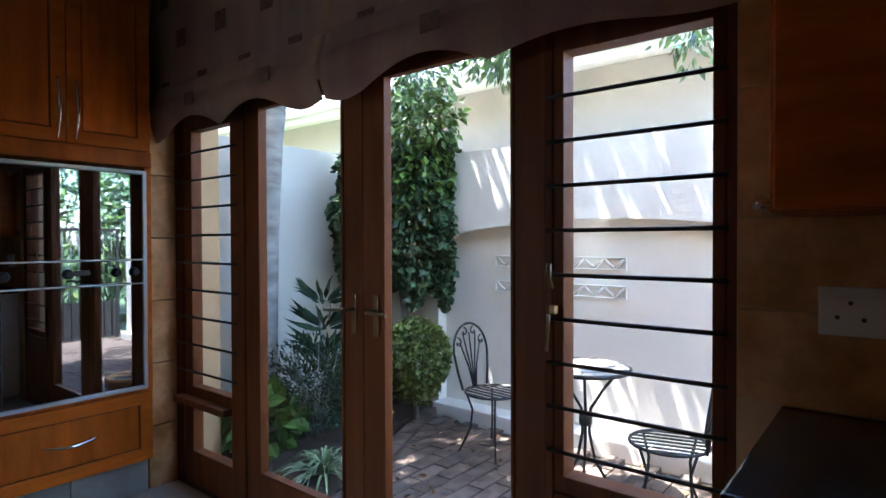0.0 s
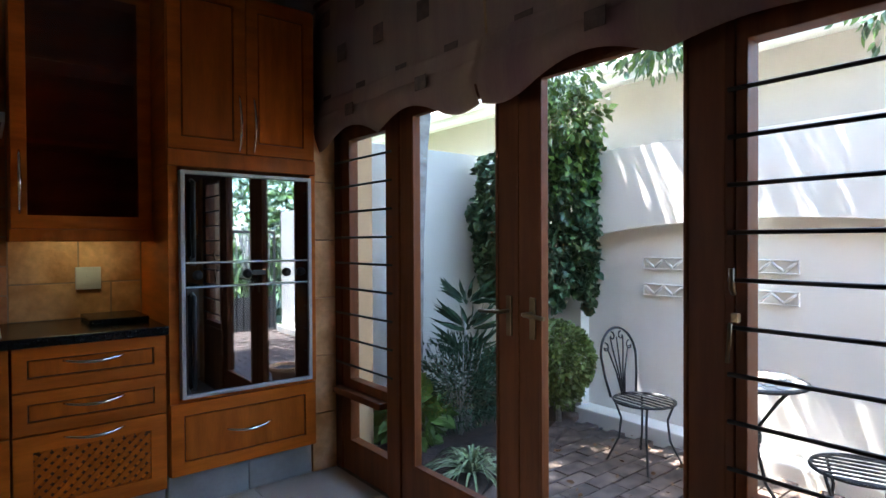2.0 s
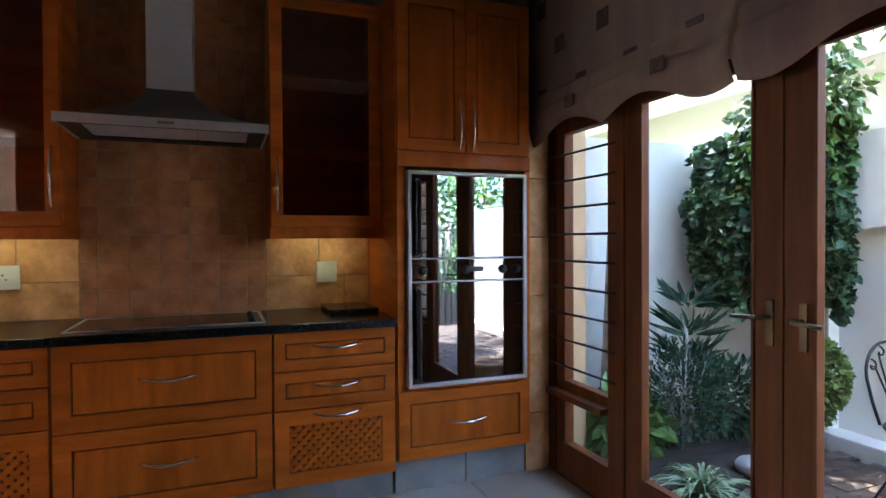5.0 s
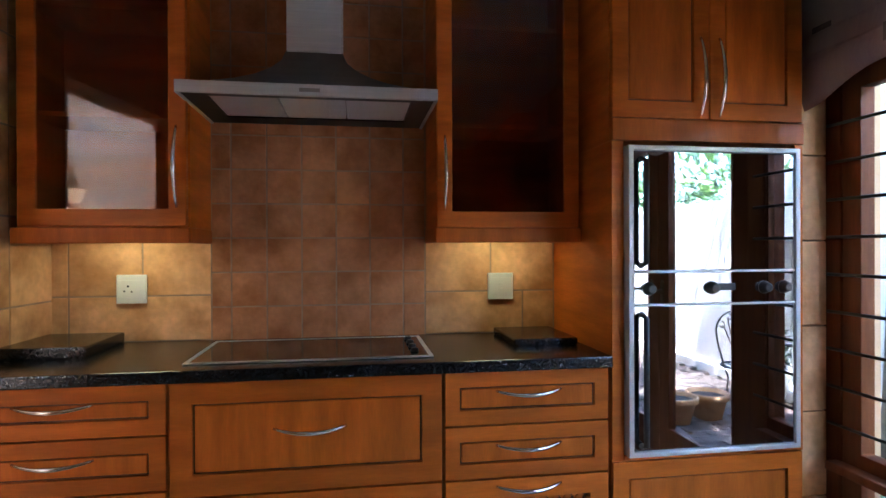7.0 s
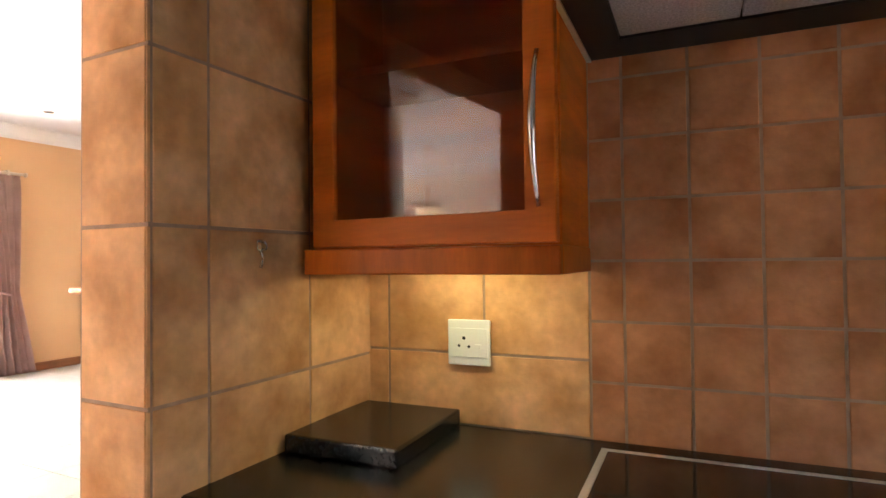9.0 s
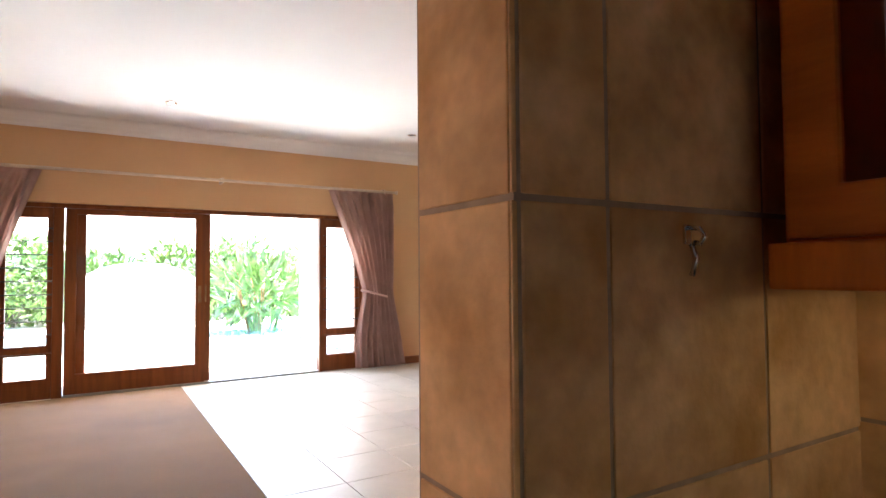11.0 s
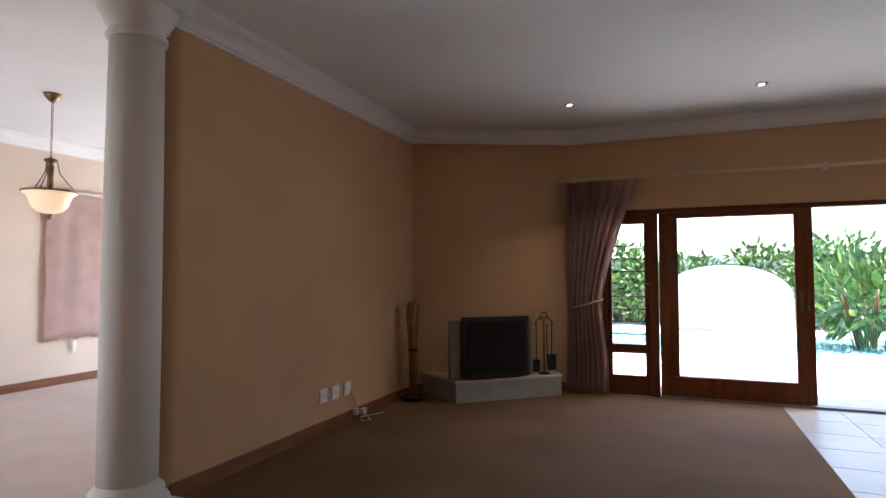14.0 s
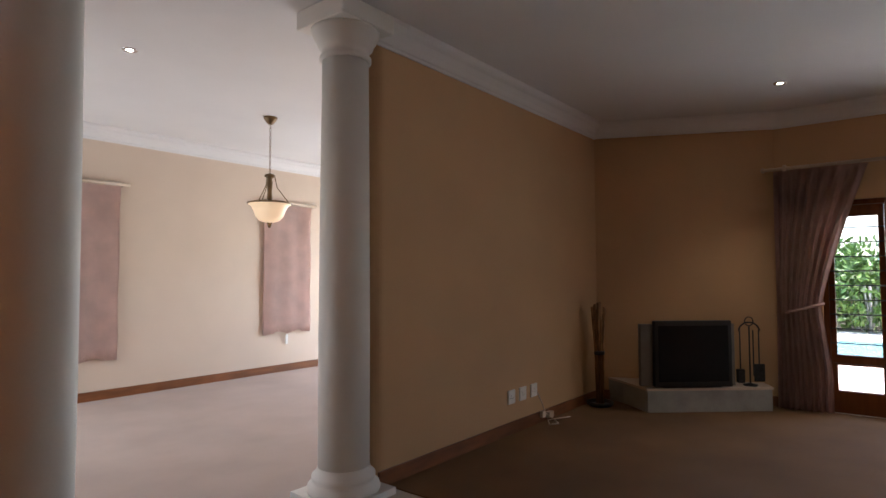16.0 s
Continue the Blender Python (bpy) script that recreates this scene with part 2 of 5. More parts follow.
def frame_ring(bm, outer, inner, at, bevel=0.003):
    """One picture-frame solid: outer and inner rectangles (u0, u1, v0, v1), set by at(u, v, 0 or 1)."""
    def loop(r, k):
        return [bm.verts.new(at(u, v, k)) for u, v in ((r[0], r[2]), (r[1], r[2]), (r[1], r[3]), (r[0], r[3]))]

    of, inf, ob_, ib = loop(outer, 0), loop(inner, 0), loop(outer, 1), loop(inner, 1)
    made = []
    for k in range(4):
        n = (k + 1) % 4
        made += [bm.faces.new((of[k], of[n], inf[n], inf[k])), bm.faces.new((ob_[n], ob_[k], ib[k], ib[n])),
                 bm.faces.new((of[n], of[k], ob_[k], ob_[n])), bm.faces.new((inf[k], inf[n], ib[n], ib[k]))]
    if bevel:
        edges = list({e for f in made for e in f.edges if not (e.verts[0] in of + ob_ and e.verts[1] in inf + ib) and not (e.verts[1] in of + ob_ and e.verts[0] in inf + ib)})
        bmesh.ops.bevel(bm, geom=edges, offset=bevel, segments=2, affect="EDGES", profile=0.6)
    return bm


def prism(bm, outline, z0, z1):
    """An upright prism over a plan outline."""
    lo = [bm.verts.new((x, y, z0)) for x, y in outline]
    hi = [bm.verts.new((x, y, z1)) for x, y in outline]
    n = len(outline)
    for j in range(n):
        bm.faces.new((lo[j], lo[(j + 1) % n], hi[(j + 1) % n], hi[j]))
    bm.faces.new(lo[::-1])
    bm.faces.new(hi)
    return bm


def to_mesh(name, bm, mat):
    bmesh.ops.recalc_face_normals(bm, faces=bm.faces)
    me = bpy.data.meshes.new(name)
    bm.to_mesh(me)
    bm.free()
    me.materials.append(mat)
    return me


def bms():
    return bmesh.new()


def thing(name, label, category, m=None, group="", kind=""):
    """An Empty at a thing's base; its parts are built in its own axes."""
    ob = new(name)
    ob.empty_display_size = 0.1
    ob.matrix_world = m or KITCHEN
    return tagged(ob, label, category, group, kind)


def part(name, bm, mat, parent, label="", m=None):
    ob = new(name, to_mesh(name, bm, mat))
    ob.parent = parent
    if m is not None:
        ob.matrix_basis = m
    if label:
        ob["label"] = label
    return ob


def solid(name, bm, mat, label, category, m=None, group="", kind=""):
    """A thing that is one mesh."""
    ob = new(name, to_mesh(name, bm, mat))
    ob.matrix_world = m or KITCHEN
    return tagged(ob, label, category, group, kind)


def structure(name, bm, mat, label, category, m=None):
    return solid(name, bm, mat, label, category, m, kind="structure")


def cut(bm, lo, hi, axis, holes):
    """A wall slab from lo to hi with rectangular holes (u0, u1, z0, z1), u running along the other level axis."""
    u = 1 - axis
    us = sorted({lo[u], hi[u], *[h[0] for h in holes], *[h[1] for h in holes]})
    zs = sorted({lo[2], hi[2], *[h[2] for h in holes], *[h[3] for h in holes]})
    for a, b in zip(us, us[1:]):
        run = None
        for c, d in [*zip(zs, zs[1:]), (None, None)]:
            solid_cell = c is not None and not any(h[0] <= (a + b) / 2 <= h[1] and h[2] <= (c + d) / 2 <= h[3] for h in holes)
            if solid_cell and run is None:
                run = [c, d]
            elif solid_cell:
                run[1] = d
            elif run is not None:
                p, q = [0, 0, run[0]], [0, 0, run[1]]
                p[axis], q[axis], p[u], q[u] = lo[axis], hi[axis], a, b
                box(bm, p, q)
                run = None
    bmesh.ops.remove_doubles(bm, verts=bm.verts, dist=0.0005)
    return bm


# ---- kitchen: structure ----
bm = box(bms(), (-1.5, -4.6, -0.2), (2.3, 3.9, -0.012))
structure("floor", bm, FLOOR_GROUT, "pale grout bed under cream floor tiles", "floor")
KFLOOR = bpy.data.objects["floor"]
structure("wall_north", box(bms(), (-1.272, 3.80, 0), (2.3, 3.95, 2.75)), GROUT, "kitchen wall behind the terracotta tiles", "wall")
structure("wall_stub", box(bms(), (-1.272, 3.103, 0), (-1.073, 3.83, 2.748)), GROUT, "short projecting wall clad in terracotta tiles", "wall", pose(-1.073, 3.103, 0, 0, 0, -3.2) @ pose(1.073, -3.103, 0))
structure("wall_northwest", box(bms(), (-1.27, 3.95, 0), (-1.08, 9.9, 3.11)), PAINT, "beige painted wall", "wall")
# South and west walls, mostly unseen: dark tone keeps bounced light down.
structure("wall_south", box(bms(), (-1.072, -2.75, 0), (2.029, -2.6, 2.749)), TILE_SMALL, "kitchen wall toned dark red-brown to cut bounced light", "wall")
bm = cut(bms(), (2.03, -2.75, 0), (2.3, 3.80, 2.75), 0, [(0.45, 3.28, -0.01, 2.12)])
structure("wall_east", bm, PAINT, "kitchen wall around the timber doors", "wall")
structure("wall_kitchen_west", box(bms(), (-1.25, -2.75, 0), (-1.073, 2.10, 2.749)), TILE_SMALL, "kitchen wall toned dark red-brown to cut bounced light", "wall")
structure("doorway_header", box(bms(), (-1.25, 2.101, 2.04), (-1.073, 3.102, 2.749)), PAINT, "beige wall above the kitchen doorway", "wall")
structure("ceiling_kitchen", box(bms(), (-1.25, -2.75, 2.75), (2.3, 3.95, 3.25)), CEILING, "white kitchen ceiling", "ceiling")


# ---- timber window and door wall ----
def rect_frame(bm, y0, y1, z0, z1, w, x0, x1, bottom=None, top=None, bev=0.004):
    """Stiles and rails round an opening in the window wall."""
    b, t = bottom or w, top or w
    return frame_ring(bm, (y0, y1, z0, z1), (y0 + w, y1 - w, z0 + b, z1 - t), lambda u, v, k: (x1 if k else x0, u, v), bev)


frame_set = thing("window_frame_kitchen", "dark hardwood frame of the kitchen doors and side windows", "window frame", kind="structure")
for y0, y1 in ((0.45, 0.475), (0.955, 0.982), (2.605, 2.722), (3.2, 3.28)):
    part("jamb", box(bms(), (2.036, y0, 0), (2.14, y1, 2.059), 0.005), MERANTI, frame_set)
part("head", box(bms(), (2.034, 0.45, 2.06), (2.145, 3.28, 2.12), 0.005), MERANTI, frame_set)
part("threshold", box(bms(), (1.99, 0.982, 0), (2.2, 2.605, 0.03), 0.006), MERANTI, frame_set)


def bars(parent, y0, y1, z0, step, n, x):
    for k in range(n):
        bm = tube(bms(), [(x, y0, z0 + step * k), (x, y1, z0 + step * k)], 0.0065, 8)
        part("burglar_bar", bm, BAR_IRON, parent)


def pane(parent, a, b, mat=GLASS):
    ob = part("pane", box(bms(), a, b), mat, parent, "clear glass pane")
    ob.visible_shadow = False
    return ob


win = thing("window_1", "narrow hardwood side window with horizontal bars", "window", kind="structure")
bm = frame_ring(bms(), (2.723, 3.199, 0.475, 2.058), (2.735, 3.115, 0.54, 1.91), lambda u, v, k: (2.044 + 0.06 * k, u, v), 0.004)
frame_ring(bm, (2.723, 3.199, 0.002, 0.472), (2.735, 3.115, 0.19, 0.455), lambda u, v, k: (2.044 + 0.06 * k, u, v), 0.004)
part("sash", bm, MERANTI, win)
part("sill", box(bms(), (1.985, 2.72, 0.455), (2.043, 3.22, 0.49), 0.006), MERANTI, win)
pane(win, (2.068, 2.73, 0.53), (2.074, 3.12, 1.92))
pane(win, (2.068, 2.73, 0.18), (2.074, 3.12, 0.46))
bars(win, 2.66, 3.25, 0.627, 0.1452, 9, 2.028)

win = thing("window_2", "hardwood side window with horizontal bars and a brass stay", "window", kind="structure")
bm = rect_frame(bms(), 0.477, 0.953, 0.56, 2.058, 0.032, 2.04, 2.11, 0.05, 0.18)
box(bm, (2.04, 0.477, 0.0), (2.10, 0.953, 0.555), 0.004)
part("sash", bm, MERANTI, win)
pane(win, (2.068, 0.5, 0.59), (2.074, 0.93, 1.93))
bars(win, 0.468, 0.968, 0.687, 0.1322, 9, 2.028)
bm = tube(bms(), [(2.0, 0.94, 1.18), (1.985, 0.94, 1.2), (1.985, 0.94, 1.25)], 0.008)
box(bm, (2.008, 0.934, 1.1), (2.03, 0.952, 1.125), 0.002)
tube(bm, [(1.99, 0.945, 1.1), (1.995, 0.955, 0.99)], 0.006)
part("window_stay", bm, BRASS, win, "brass window stay")


def glazed_door(name, y0, y1, lock):
    d = thing(name, "closed hardwood door with one tall glass pane", "door", kind="structure")
    part("door_frame", rect_frame(bms(), y0, y1, 0.032, 2.055, 0.112, 2.045, 2.09, 0.19), MERANTI, d)
    pane(d, (2.064, y0 + 0.11, 0.2), (2.07, y1 - 0.105, 1.95))
    bm = bms()
    rect_frame(bm, y0 + 0.108, y1 - 0.108, 0.215, 1.95, 0.014, 2.038, 2.047)
    part("glazing_bead", bm, MERANTI, d)
    bm = box(bms(), (2.036, lock - 0.014, 0.95), (2.046, lock + 0.014, 1.11), 0.003)
    s = -1 if lock < 1.8 else 1
    tube(bm, [(2.04, lock, 1.05), (1.985, lock, 1.05), (1.98, lock + s * 0.01, 1.05), (1.98, lock + s * 0.11, 1.045)], 0.008)
    part("handle", bm, BRASS, d, "brass lever handle on a plate")
    return d


glazed_door("door_1", 1.788, 2.603, 1.835)
glazed_door("door_2", 0.984, 1.785, 1.71)

# tiled pier beside the tall cupboard
pier = thing("pier_tiles", "narrow pier clad in terracotta tiles", "wall tiles", kind="structure")
for k in range(6):
    part("tile", box(bms(), (1.875, 3.255, 0.002 + 0.335 * k), (2.028, 3.4, 0.332 + 0.335 * k), 0.004), TILE, pier)


# ---- roman blinds ----
def hem(v):
    """Height of the scalloped hem; v runs from the middle point to a panel's edge."""
    return 1.868 + (0.075 * math.sin(math.pi * v / 0.7) if v < 0.7 else -0.022 * math.sin(math.pi * (v - 0.7) / 0.3))


def roman_blind(y0, y1, low_arch=1.0):
    t = thing("roman_blind", "raised mauve-brown roman blind with small printed squares and scalloped hem", "blind", group="kitchen blinds")
    mid, half = (y0 + y1) / 2, (y1 - y0) / 2
    layers = ((2.03, 2.72, 0.0, 0.97, False), (1.96, 2.14, -0.018, 0.95, False), (0, 2.055, -0.036, 0.928, True))
    for z0, z1, _, x, scallop in layers:
        bm = bms()
        n = 48
        grid = []
        for k in range(n + 1):
            y = y0 + (y1 - y0) * k / n
            low = hem(abs(y - mid) / half) if scallop else z0
            if scallop and y < mid:
                low = 1.868 + (low - 1.868) * low_arch
            col = []
            for j in range(9):
                f = j / 8
                bulge = 0.028 * math.sin(math.pi * f) * (1 if scallop else 0.7) + 0.004 * math.sin(9 * y + 5 * f)
                col.append(bm.verts.new((x + 1.0 - bulge, y, low + (z1 - low) * f)))
            grid.append(col)
        for a, b in zip(grid, grid[1:]):
            for j in range(8):
                f = bm.faces.new((a[j], b[j], b[j + 1], a[j + 1]))
                f.smooth = True
        bmesh.ops.solidify(bm, geom=list(bm.faces), thickness=0.006)
        part("hem_flap" if scallop else "fabric_fold", bm, BLIND, t)
    k = 0
    for z in (2.12, 2.36, 2.6):
        for j in range(4):
            y = y0 + 0.2 + 0.37 * j + (0.18 if k % 2 else 0.0)
            if y < y1 - 0.12:
                bm = bms()
                box(bm, (0, y - 0.045, z - 0.045), (0.0015, y + 0.045, z + 0.045))
                ob = part("printed_square", bm, BLIND_SQUARE, t, "dark printed square")
                ob.location.x = 1.97 - 0.028 * 0.7 * math.sin(math.pi * min(1, max(0, (z - 2.03) / 0.69))) - 0.0105
        k += 1
    for y in (y0 + 0.33, y0 + 0.95):
        bm = box(bms(), (1.886, y - 0.04, 1.985), (1.8885, y + 0.04, 2.045))
        part("printed_square", bm, BLIND_SQUARE, t, "dark printed square")
    return t


roman_blind(1.885, 3.37)
roman_blind(0.36, 1.872, 0.4)
solid("blind_headrail", box(bms(), (1.96, 0.34, 2.71), (2.03, 3.38, 2.745), 0.004), MERANTI, "hardwood batten over the blinds", "rail")


# ---- fitted cupboards ----
def bow_handle(parent, at, length, upright=False):
    """A curved bar handle standing off a front that faces -y."""
    pts, rad = [], []
    for k in range(13):
        f = k / 12 - 0.5
        off = -0.032 * (1 - (2 * f) ** 2) - 0.004
        p = (0, off, f * length) if upright else (f * length, off, -0.012 * (1 - (2 * f) ** 2))
        pts.append((at[0] + p[0], at[1] + p[1], at[2] + p[2]))
        rad.append(0.0045 + 0.004 * (1 - abs(2 * f)))
    return part("handle", tube(bms(), pts, rad, 8), CHROME, parent, "curved satin chrome bow handle")


def front(parent, name, x0, x1, z0, z1, y, rail=0.055, handle=None, upright=False, inner=True):
    """A framed front facing -y at depth y with a sunk panel."""
    bm = frame_ring(bms(), (x0, x1, z0, z1), (x0 + rail, x1 - rail, z0 + rail, z1 - rail), lambda u, v, k: (u, y + 0.022 * k, v))
    f = part(name, bm, WOOD, parent)
    if inner:
        g = 0.006
        # Dark sheet paints the shade in the gap round the panel.
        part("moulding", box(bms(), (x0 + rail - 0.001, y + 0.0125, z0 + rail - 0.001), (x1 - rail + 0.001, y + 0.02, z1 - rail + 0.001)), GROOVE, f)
        part("panel", box(bms(), (x0 + rail + g, y + 0.005, z0 + rail + g), (x1 - rail - g, y + 0.018, z1 - rail - g), 0.004), WOOD_H, f)
    if handle:
        bow_handle(f, (handle[0], y, handle[1]), handle[2], upright)
    return f


def lattice(parent, x0, x1, z0, z1, y):
    """Crossed slats in a drawer front."""
    # Backing is coloured dark to paint the shade behind the slats.
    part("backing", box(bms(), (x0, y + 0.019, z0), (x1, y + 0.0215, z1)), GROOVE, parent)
    step, w = 0.046, 0.0095
    for sgn, dy in ((1, 0.0075), (-1, 0.0125)):
        c = (x0 + z0 if sgn < 0 else z0 - x1) + step / 2
        top = (x1 + z1) if sgn < 0 else (z1 - x0)
        while c < top:
            # the line z = sgn * x + c clipped to the opening
            pts = []
            for x in (x0, x1):
                z = sgn * x + c
                if z0 <= z <= z1:
                    pts.append((x, z))
            for z in (z0, z1):
                x = (z - c) / sgn
                if x0 < x < x1:
                    pts.append((x, z))
            if len(pts) >= 2 and math.dist(pts[0], pts[1]) > 0.03:
                a, b = pts[:2]
                ln = math.dist(a, b)
                bm = box(bms(), (-ln / 2, -0.0025, -w), (ln / 2, 0.0025, w), 0.0012)
                ang = math.degrees(math.atan2(b[1] - a[1], b[0] - a[0]))
                part("slat", bm, WOOD_H, parent, "", pose((a[0] + b[0]) / 2, y + dy, (a[1] + b[1]) / 2, 0, -ang, 0))
            c += step


YF = 3.19


def base_unit(x0, x1, fronts, lattice_last, label):
    u = thing("base_cabinet", label, "cabinet", group="kitchen base cabinets")
    part("body", box(bms(), (x0 + 0.001, YF + 0.024, 0.14), (x1 - 0.001, 3.798, 0.888)), WOOD, u)
    for k, (z0, z1) in enumerate(fronts):
        last = k == len(fronts) - 1 and lattice_last
        hz = z1 - 0.022 if last else (z0 + z1) / 2 + 0.025
        f = front(u, "drawer", x0 + 0.003, x1 - 0.003, z0, z1, YF, 0.07 if z1 - z0 > 0.25 else 0.052, ((x0 + x1) / 2, hz, 0.235), inner=not last)
        if last:
            lattice(f, x0 + 0.073, x1 - 0.073, z0 + 0.07, z1 - 0.07, YF)
    return u


base_unit(-1.068, -0.407, [(0.725, 0.886), (0.545, 0.719), (0.145, 0.539)], True, "orange cherry base cabinet with two drawers and a lattice drawer")
base_unit(-0.403, 0.485, [(0.518, 0.886), (0.145, 0.512)], False, "wide orange cherry base cabinet with two deep drawers")
base_unit(0.489, 1.088, [(0.703, 0.886), (0.516, 0.697), (0.145, 0.510)], True, "orange cherry base cabinet with two drawers and a lattice drawer")

worktop = solid("worktop", box(bms(), (-1.074, 3.168, 0.889), (1.094, 3.80, 0.93), 0.006), GRANITE, "polished black granite worktop on the base cabinets", "worktop")

plinth = thing("plinth", "grey tiled plinth under the kitchen cabinets", "plinth", kind="structure")
for k in range(7):
    part("tile", box(bms(), (-1.07 + 0.31 * k, 3.262, 0.001), (min(-0.763 + 0.31 * k, 1.09), 3.29, 0.139), 0.003), PLINTH_TILE, plinth)
for x0, x1 in ((1.105, 1.503), (1.508, 1.87)):
    part("tile", box(bms(), (x0, 3.262, 0.001), (x1, 3.29, 0.183), 0.003), PLINTH_TILE, plinth)

# tall oven cupboard
tall = thing("tall_cabinet", "tall orange cherry cupboard housing a built-in double oven", "cabinet")
part("lower_body", box(bms(), (1.100, YF + 0.024, 0.185), (1.868, 3.798, 0.544)), WOOD, tall)
part("upper_body", box(bms(), (1.100, YF + 0.024, 1.701), (1.868, 3.798, 2.62)), WOOD, tall)
part("side_panel", box(bms(), (1.100, YF + 0.001, 0.5445), (1.146, 3.798, 1.7005), 0.002), WOOD, tall)
part("side_panel", box(bms(), (1.834, YF + 0.001, 0.5445), (1.868, 3.798, 1.7005), 0.002), WOOD, tall)
part("back_panel", box(bms(), (1.147, 3.62, 0.546), (1.833, 3.798, 1.70)), WOOD, tall)
part("upper_rail", box(bms(), (1.100, YF - 0.006, 1.702), (1.868, YF + 0.0235, 1.782), 0.004), WOOD_H, tall)
part("lower_rail", box(bms(), (1.147, YF + 0.0015, 0.5455), (1.833, YF + 0.0235, 0.563), 0.002), WOOD_H, tall)
front(tall, "drawer", 1.103, 1.865, 0.188, 0.541, YF, 0.062, (1.484, 0.375, 0.235))
front(tall, "door", 1.103, 1.482, 1.786, 2.60, YF, 0.062, (1.446, 1.94, 0.29), True)
front(tall, "door", 1.486, 1.865, 1.786, 2.60, YF, 0.062, (1.522, 1.94, 0.29), True)

oven = thing("double_oven", "built-in double oven with mirrored dark glass and a steel frame", "oven")
bm = bms()
X0, X1, Z0, Z1, YO = 1.149, 1.831, 0.566, 1.682, 3.158
frame_ring(bm, (X0, X1, Z0, Z1), (X0 + 0.02, X1 - 0.02, Z0 + 0.018, Z1 - 0.018), lambda u, v, k: (u, 3.215 if k else YO, v), 0.004)
part("frame", bm, OVEN_TRIM, oven, "bright steel frame")
part("carcass", box(bms(), (X0 + 0.02, 3.205, Z0 + 0.018), (X1 - 0.02, 3.6, Z1 - 0.018)), BLACK, oven)
for z0, z1 in ((Z0 + 0.02, 1.106), (1.232, Z1 - 0.02)):
    d = part("oven_door", box(bms(), (X0 + 0.022, YO + 0.008, z0), (X1 - 0.022, YO + 0.03, z1), 0.003), MIRROR_GLASS, oven, "mirrored dark glass oven door")
    bm = tube(bms(), [(X0 + 0.05, YO + 0.008, z0 + 0.02), (X0 + 0.05, YO - 0.03, z0 + 0.03), (X0 + 0.05, YO - 0.03, z1 - 0.04), (X0 + 0.05, YO + 0.008, z1 - 0.03)], 0.011)
    part("handle", bm, BLACK, d, "upright black bar handle")
panel = part("control_panel", box(bms(), (X0 + 0.022, YO + 0.008, 1.112), (X1 - 0.022, YO + 0.03, 1.226), 0.003), MIRROR_GLASS, oven, "mirrored dark control strip")
for f in (0.115, 0.475, 0.785, 0.905):
    bm = lathe(bms(), [(0.024, 0), (0.024, 0.006), (0.019, 0.008), (0.017, 0.026), (0.012, 0.029)], seg=20)
    part("knob", bm, BLACK, panel, "round black knob", pose(X0 + (X1 - X0) * f, YO + 0.008, 1.168, 90, 0, 0))
part("display", box(bms(), (X0 + 0.35, YO + 0.0055, 1.158), (X0 + 0.42, YO + 0.012, 1.184), 0.002), BLACK, panel, "dark clock display")
for z in (1.109, 1.229):
    part("trim", box(bms(), (X0 + 0.02, YO + 0.003, z - 0.003), (X1 - 0.02, YO + 0.03, z + 0.003)), OVEN_TRIM, oven)


# ---- wall cupboards ----
def wall_cabinet(x0, x1, hinge_left, label, ajar=0.0):
    c = thing("wall_cabinet", label, "cabinet", group="kitchen wall cabinets")
    yb, yf, z0, z1 = 3.798, 3.49, 1.395, 2.62
    bm = box(bms(), (x0, yf, z0), (x0 + 0.02, yb, z1), 0.002)
    box(bm, (x1 - 0.02, yf, z0), (x1, yb, z1), 0.002)
    box(bm, (x0 + 0.02, yf, z0), (x1 - 0.02, yb, z0 + 0.02))
    box(bm, (x0 + 0.02, yf, z1 - 0.02), (x1 - 0.02, yb, z1))
    box(bm, (x0 + 0.02, yb - 0.012, z0 + 0.02), (x1 - 0.02, yb, z1 - 0.02))
    part("body", bm, WOOD, c)
    for z in (1.80, 2.2):
        part("shelf", box(bms(), (x0 + 0.022, yf + 0.03, z), (x1 - 0.022, yb - 0.014, z + 0.018)), WOOD_H, c)
    part("pelmet", box(bms(), (x0 - 0.006, 3.455, 1.337), (x1 + 0.004, 3.478, 1.394), 0.004), WOOD_H, c, "cherry light pelmet")
    for a, b in ((x0 - 0.006, x0 + 0.016), (x1 - 0.018, x1 + 0.004)):
        part("pelmet_return", box(bms(), (a, 3.4785, 1.337), (b, yb, 1.394), 0.003), WOOD_H, c)
    d = part("door", rect_like(x0 + 0.001, x1 - 0.001, 1.398, 2.6, 3.466, 0.062), WOOD, c, "cherry door with a tinted glass pane")
    gp = part("pane", box(bms(), (x0 + 0.058, 3.476, 1.455), (x1 - 0.058, 3.481, 2.545)), CAB_GLASS, d, "tinted glass pane")
    gp.visible_shadow = False
    hx = x1 - 0.033 if hinge_left else x0 + 0.033
    bow_handle(d, (hx, 3.466, 1.61), 0.29, True)
    if ajar:
        d.matrix_basis = pose(x0 + 0.012, 3.488, 0, 0, 0, -ajar) @ pose(-x0, -3.488, 0)
    lamp = part("cabinet_light", box(bms(), ((x0 + x1) / 2 - 0.14, 3.6, 1.381), ((x0 + x1) / 2 + 0.14, 3.66, 1.3945), 0.003), STRIP, c, "warm strip light under the cupboard")
    area_light("under_cabinet_lamp", look(((x0 + x1) / 2, 3.63, 1.378), ((x0 + x1) / 2, 3.66, 0.9)), 0.26, 0.05, 0.0065, (1.0, 0.97, 0.66))
    return c


